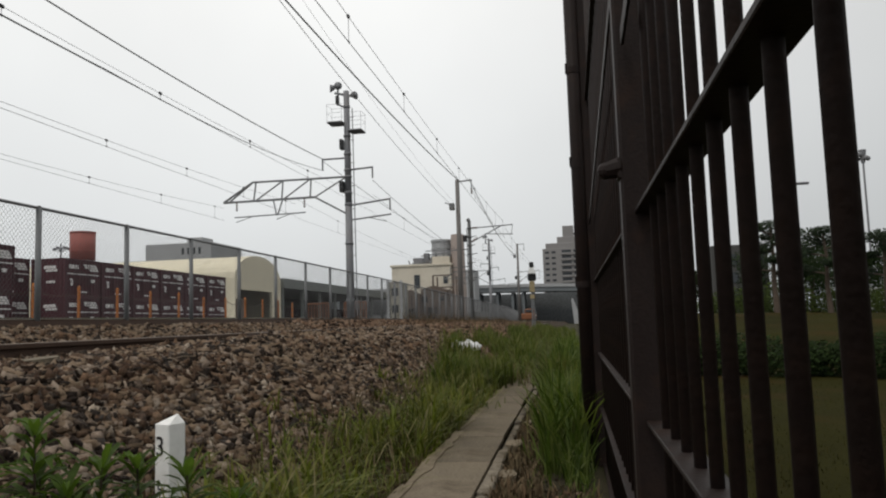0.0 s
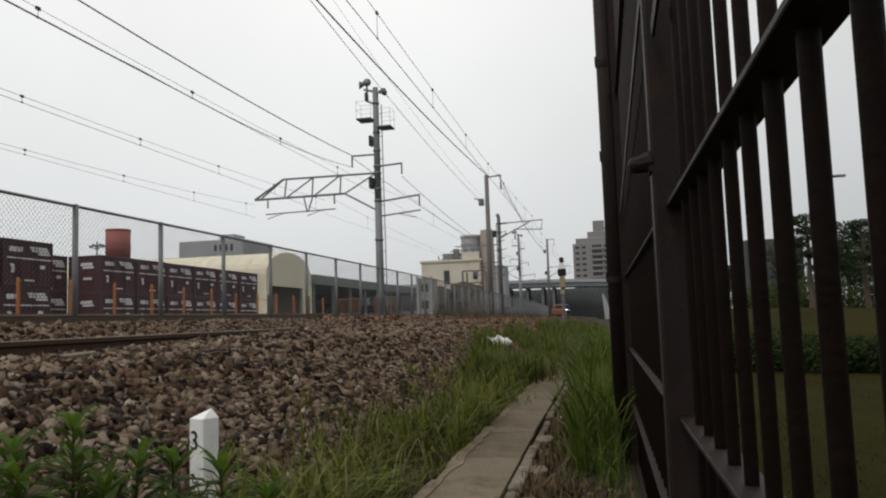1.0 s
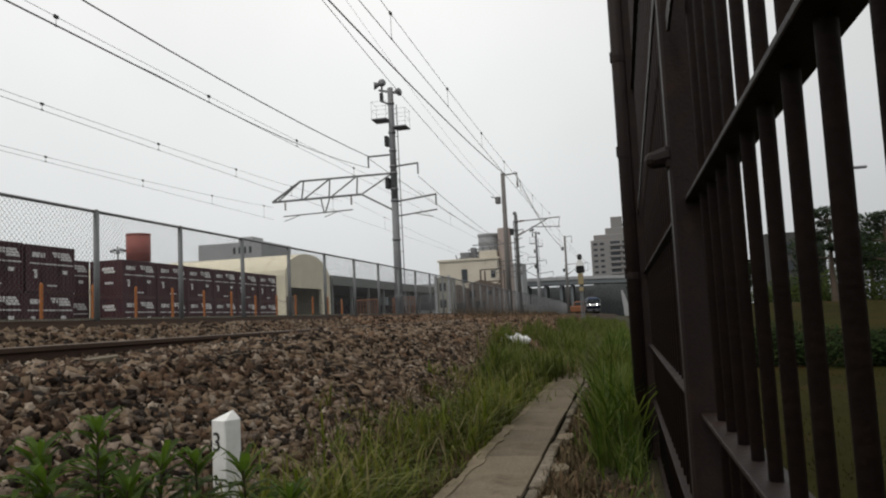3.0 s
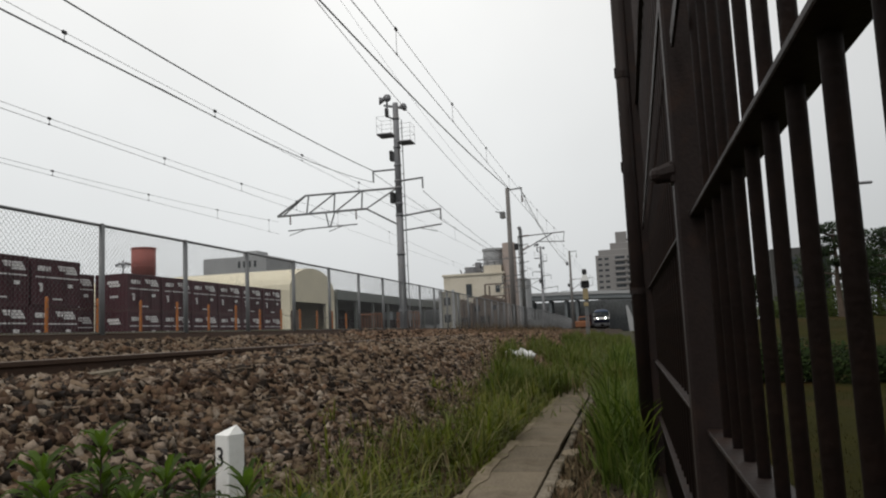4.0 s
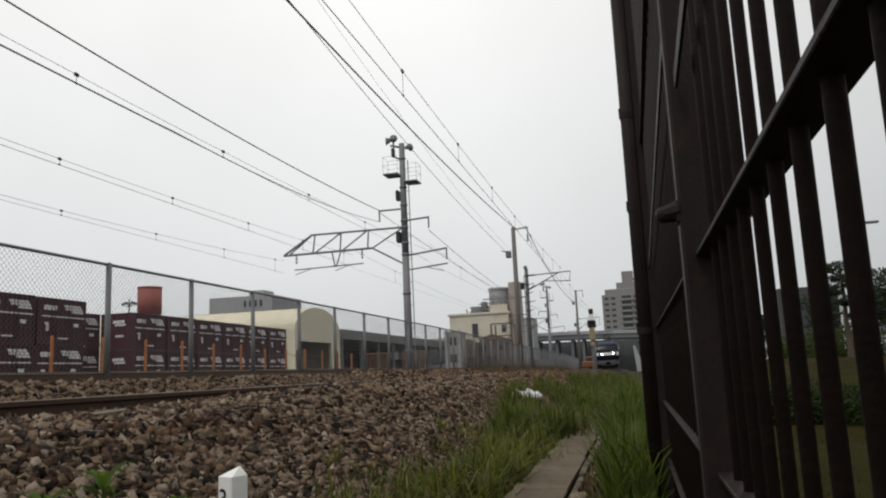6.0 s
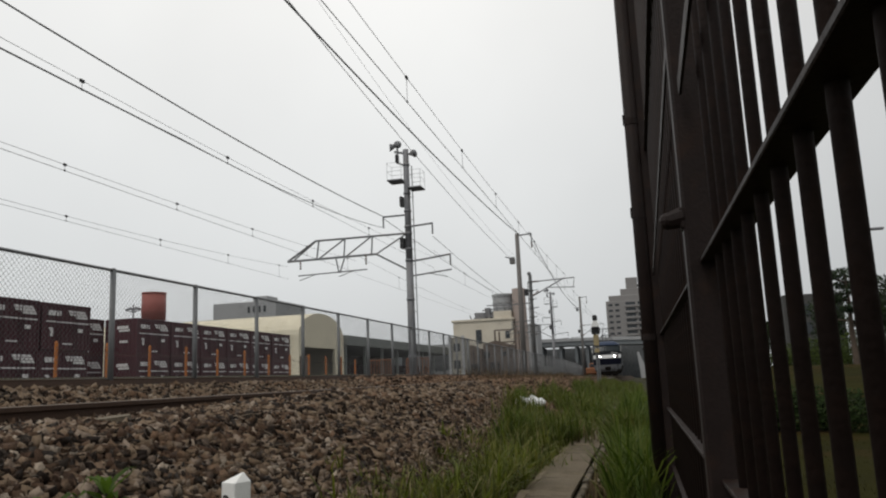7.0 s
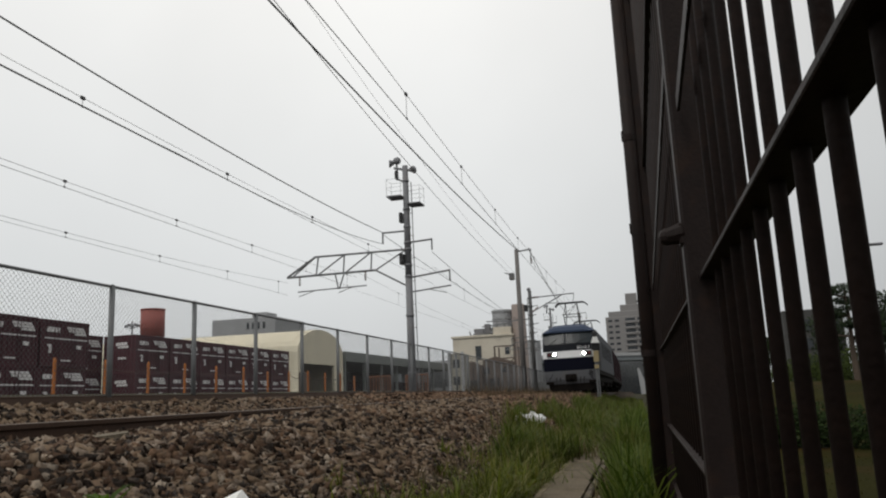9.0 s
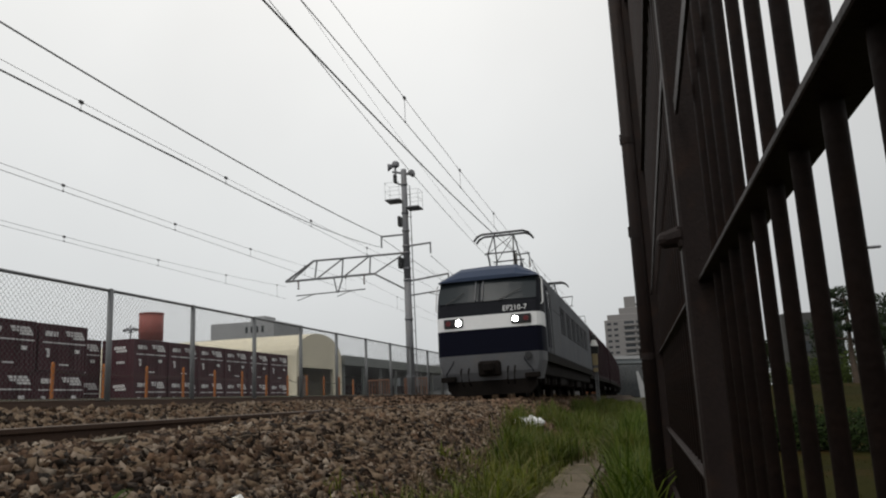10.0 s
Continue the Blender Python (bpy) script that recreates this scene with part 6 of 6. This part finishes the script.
        g.box((xa, y + 12, 0), (xb, y + 30, z), 0.1)
        part("wall", g, M_GREYW, th)
    th = thing("water_tank", "red oxide cylindrical water tank on a tower", "water tank", pose(-103.7, y, 0))
    g = Geo()
    n = 20
    g.bar((0, 0, 16.6), (0, 0, 22.4), 2.6, n)
    g.bar((0, 0, 22.4), (0, 0, 22.7), 2.7, n)
    g.bar((0, 0, 18.4), (0, 0, 18.6), 2.68, n)
    part("tank", g, M_TANK, th, "red oxide tank", True)
    g = Geo()
    g.bar((0, 0, 0), (0, 0, 16.6), 1.9, 14)
    part("tower", g, M_GREYW, th)
    th = thing("light_tower", "yard light tower with a ring of lamps", "light tower", pose(-108.9, y, 0))
    g = Geo()
    g.bar((0, 0, 0), (0, 0, 20.4), 0.25, 8, 0.15)
    part("pole", g, M_MASTC, th)
    for i in range(-2, 3):
        g = Geo()
        g.box((i * 0.8 - 0.25, -0.3, 19.0 + 0.25 * (i % 2)), (i * 0.8 + 0.25, 0.3, 19.6 + 0.25 * (i % 2)), 0.05)
        g.beam((0, 0, 18.6), (i * 0.8, 0, 19.1), 0.1, 0.1)
        part("lamp", g, M_MASTC, th)
    for x, z, w in ((-31, 16.5, 4), (-52, 12.2, 7), (-46, 11.0, 3)):
        th = thing("office_block", "hazy grey block in the far distance", "office building", group="far blocks")
        g = Geo()
        g.box((x - w / 2, 232, 0), (x + w / 2, 244, z), 0.1)
        part("wall", g, M_GREYW, th)


# ---- the park behind the iron fence ----
def leaf_cloud(n, centre, radii, rng, size):
    g = Geo()
    for _ in range(n):
        while True:
            p = Vector((rng.uniform(-1, 1), rng.uniform(-1, 1), rng.uniform(-1, 1)))
            if 0.15 < p.length < 1:
                break
        c = Vector((centre[0] + p.x * radii[0], centre[1] + p.y * radii[1], centre[2] + p.z * radii[2]))
        a = Vector((rng.gauss(0, 1), rng.gauss(0, 1), rng.gauss(0, 0.6))).normalized()
        b = a.orthogonal().normalized()
        s = size * rng.uniform(0.6, 1.4)
        g.add([c - a * s, c + b * s * 0.45, c + a * s, c - b * s * 0.45], [(0, 1, 2, 3)])
    return g


def park_tree(x, y, height, seed, pine):
    rng = random.Random(seed)
    z = land(x, y) - 0.1
    th = thing("tree", "dark cloud-pruned pine in the park" if pine else "rounded evergreen park tree with dense dark leaves", "tree", pose(x, y, z), "park trees")
    g = Geo()
    lean = rng.uniform(-0.3, 0.3)
    pts = [(0, 0, 0), (lean * 0.5, 0.1, height * 0.35), (lean * 0.2, 0, height * 0.65), (lean, 0.1, height * 0.93)]
    for i, (p, q) in enumerate(zip(pts, pts[1:])):
        g.bar(p, q, 0.13 * (1 - 0.25 * i) * height / 4, 8, 0.13 * (0.75 - 0.25 * i) * height / 4)
    limbs = []
    for k in range(8 if pine else 9):
        u = 0.4 + 0.55 * k / 8
        a = k * 2.3 + rng.uniform(-0.4, 0.4)
        c = Vector(pts[1]).lerp(Vector(pts[3]), (u - 0.35) / 0.62)
        r = height * (0.30 if pine else 0.26) * rng.uniform(0.5, 1.1) * (1.25 - 0.7 * u)
        q = c + Vector((math.cos(a) * r, math.sin(a) * r, height * 0.05))
        g.bar(c, q, 0.045 * height / 4, 6, 0.02 * height / 4)
        limbs.append(q)
    part("trunk", g, M_BARK, th)
    crown = Geo()
    for q in limbs + [Vector(pts[3])]:
        rad = height * (0.14 if pine else 0.2) * rng.uniform(0.75, 1.2)
        sub = leaf_cloud(420 if pine else 480, q, (rad, rad, rad * (0.42 if pine else 0.75)), rng, 0.05 * height / 4 + 0.02)
        crown.add(sub.v, sub.f)
    ob = new("crown", crown.mesh("crown", M_LEAF2 if pine else M_LEAF, False, False))
    ob.parent = th
    return th


def build_park():
    trees = [(7.2, 29, 3.5, True), (9.3, 30, 3.4, True), (11.6, 31, 3.3, True), (14.6, 33, 3.6, True), (6.1, 40, 2.2, False), (9.6, 42, 3.4, False), (11.8, 41, 3.8, False), (14.0, 43, 3.9, False),
             (16.2, 42, 4.0, False), (18.8, 41, 4.2, False), (4.6, 52, 2.7, False), (21.2, 44, 4.4, False), (7.6, 58, 2.8, False), (17.6, 36, 3.8, True), (13.0, 37, 2.8, False), (10.6, 36, 2.6, False)]
    for i, (x, y, h, pine) in enumerate(trees):
        park_tree(x, y, h, 40 + i, pine)
    # rounded shrubs under the pines, and a low bed of them before the lawn
    beds = [(6.2, 31, 1.2, 1.0), (8.3, 32.2, 1.1, 1.4), (10.4, 31.4, 1.2, 1.1), (12.8, 32.2, 1.3, 1.5), (15.0, 33, 1.5, 1.2), (17.4, 32, 1.5, 1.0), (4.9, 38, 1.1, 1.0), (3.6, 44, 1.0, 1.1)]
    beds += [(1.5 + 0.62 * k, 11.6 - 0.16 * k + 0.25 * (k % 2), 0.52 + 0.07 * (k % 3), 0.48 + 0.07 * ((k * 2) % 3)) for k in range(8)]
    for i, (x, y, w, h) in enumerate(beds):
        rng = random.Random(90 + i)
        z = land(x, y)
        small = h < 0.8
        ob = new("shrub", leaf_cloud(2600, (0, 0, h * 0.44), (w, w * 0.8, h * 0.58), rng, 0.032 if small else 0.055).mesh("shrub", M_LEAF if small else M_SHRUB, False, False))
        ob.matrix_basis = pose(x, y, z)
        tagged(ob, "low dark green clipped shrub in a park bed" if small else "rounded olive green shrub under the park pines", "shrub", "park shrubs")
    # lamp posts
    for x, y, h, ball in ((13.85, 50.0, 8.1, False), (23.4, 65.0, 12.65, True)):
        th = thing("street_lamp", "grey park lamp post with flat lamp head" if not ball else "tall grey lamp post with clustered lamp heads", "street lamp", pose(x, y, land(x, y)), "park lamps")
        g = Geo()
        g.bar((0, 0, 0), (0, 0, h), 0.10, 10, 0.07)
        part("pole", g, M_MASTC, th)
        g = Geo()
        if ball:
            for a in range(5):
                g.ball((0.38 * math.cos(a * 1.257), 0.38 * math.sin(a * 1.257), h - 0.35 + 0.3 * (a % 2)), 0.2, 8, 5)
            g.bar((0, 0, h - 0.7), (0, 0, h + 0.35), 0.16, 8, 0.3)
        else:
            g.box((-0.1, -0.14, h), (0.95, 0.14, h + 0.16), 0.06)
        part("lamp_head", g, M_MASTC, th)
    # parked van beyond the trees and low block
    th = thing("parked_car", "pale parked car beyond the park shrubs", "car", pose(17.2, 46, land(17, 46), 0, 0, 80))
    g = Geo()
    g.loft([[(-0.8, y, z0), (0.8, y, z0), (0.8 * t, y, z1), (-0.8 * t, y, z1)] for y, z0, z1, t in ((-2, 0.4, 0.8, 1), (-1.2, 0.3, 0.95, 0.95), (-0.7, 0.3, 1.45, 0.8), (1.2, 0.3, 1.5, 0.8), (1.9, 0.35, 0.9, 0.95), (2.1, 0.4, 0.7, 1))])
    part("body", g, M_LWHITE, th)
    for x in (-0.75, 0.75):
        for yy in (-1.3, 1.35):
            g = Geo()
            g.bar((x - 0.09, yy, 0.32), (x + 0.09, yy, 0.32), 0.32, 16)
            part("wheel", g, M_BLACK, th)
    th = thing("office_block", "grey long low block beyond the park", "office building")
    g = Geo()
    g.box((21, 120, -1), (29, 132, 10.9), 0.1)
    part("wall", g, M_PARKW, th)
    window_grid(th, 21.3, 28.7, 2.0, 10.0, 4, 3, 119.98, 0.62)
    # clipped hedge at the far edge of the lawn
    g = leaf_cloud(14000, (0, 0, 0.5), (13.5, 0.9, 0.62), random.Random(77), 0.08)
    ob = new("hedge", g.mesh("hedge", M_SHRUB, False, False))
    ob.matrix_basis = pose(16.0, 36, land(16, 36))
    tagged(ob, "olive green clipped hedge along the edge of the park", "hedge", "", "stuff")


build_track()
build_trough()
build_iron_fence()
build_yard_fence()
build_marker()
build_overhead()
build_signal()
LOCO = build_loco()
WAGON = build_wagon()
TRAIN = [LOCO, WAGON] + [copy_thing(WAGON, pose(0, 0, 0)) for _ in range(5)]
build_yard()
build_city()
build_park()
build_bag()
build_litter()
for wx, wy, wh, ws in ((-1.52, 2.0, 0.56, 1), (-1.424, 2.1, 0.47, 2), (-1.345, 2.25, 0.46, 3), (-1.245, 2.4, 0.43, 4), (-1.66, 1.9, 0.42, 5), (-1.43, 1.96, 0.42, 6), (-1.56, 1.86, 0.42, 7), (-1.15, 2.3, 0.30, 8), (-1.35, 1.85, 0.36, 9), (-1.62, 2.15, 0.36, 10), (-1.27, 2.05, 0.33, 11), (-1.18, 2.55, 0.30, 12)):
    weed(wx, wy, wh, ws)
stones(66000, (-5.7, -1.45, 1.2, 17.0), 0.0295, 11, "ballast_stones", "broken dark brown track ballast stones")
stones(12000, (-5.6, -1.8, 5.5, 19.0), 0.037, 25, "ballast_stones", "larger brown track ballast stones")
stones(9000, (-4.6, -2.25, 1.6, 5.2), 0.0285, 23, "ballast_stones", "dark rust-stained ballast stones beside the rail", M_STONE_DARK)
stones(38000, (-5.7, -1.45, 1.2, 18.0), 0.0285, 21, "ballast_stones", "broken grey track ballast stones", M_STONE_GREY)
stones(2600, (-1.06, -0.885, 1.0, 11.0), 0.011, 16, "soil_crumbs", "dark soil crumbs crept over the trough edge", M_BED)
stones(6000, (-5.7, -1.45, -6.0, 1.3), 0.034, 27, "ballast_stones", "broken grey track ballast stones", M_STONE_GREY)
stones(9000, (-5.7, -1.45, -6.0, 1.3), 0.036, 17, "ballast_stones", "broken grey-brown track ballast stones")
stones(420, (-0.45, 0.05, 1.4, 6.5), 0.016, 15, "rubble", "small pale rubble and soil crumbs beside the trough", M_STONE)
stones(9000, (-5.6, -1.5, 2.0, 30.0), 0.027, 14, "pale_stones", "paler grey stones scattered in the ballast", M_STONE_PALE)
stones(28000, (-5.9, -1.5, 15.0, 66.0), 0.046, 12, "ballast_stones", "broken rust-stained track ballast stones further along", M_STONE_RUST)
build_grass()


# ---- movement ----
SPEED, NOSE_END = 21.2, 20.0


def motions():
    """The train runs down the line at a steady pace."""
    offset = 0.0
    for k, ob in enumerate(TRAIN):
        mid = offset + (9.0 if k == 0 else 10.0)
        rows = []
        for i in range(0, 41):
            t = i * 0.25
            y = NOSE_END + (10.0 - t) * SPEED + offset
            a, b = y + 1.0, y + 2 * (mid - offset) - 1.0
            slope = (track_x(b) - track_x(a)) / (b - a)
            yaw = -math.degrees(math.atan(slope))
            x0 = track_x(a) - slope * 1.0
            pitch = -math.degrees(math.atan((fall(b) - fall(a)) / (b - a)))
            rows.append((t, pose(x0, y, 0.785 - fall(y), pitch, -0.7, yaw)))
        walk(ob, rows)
        offset += 18.6 if k == 0 else 20.4


motions()
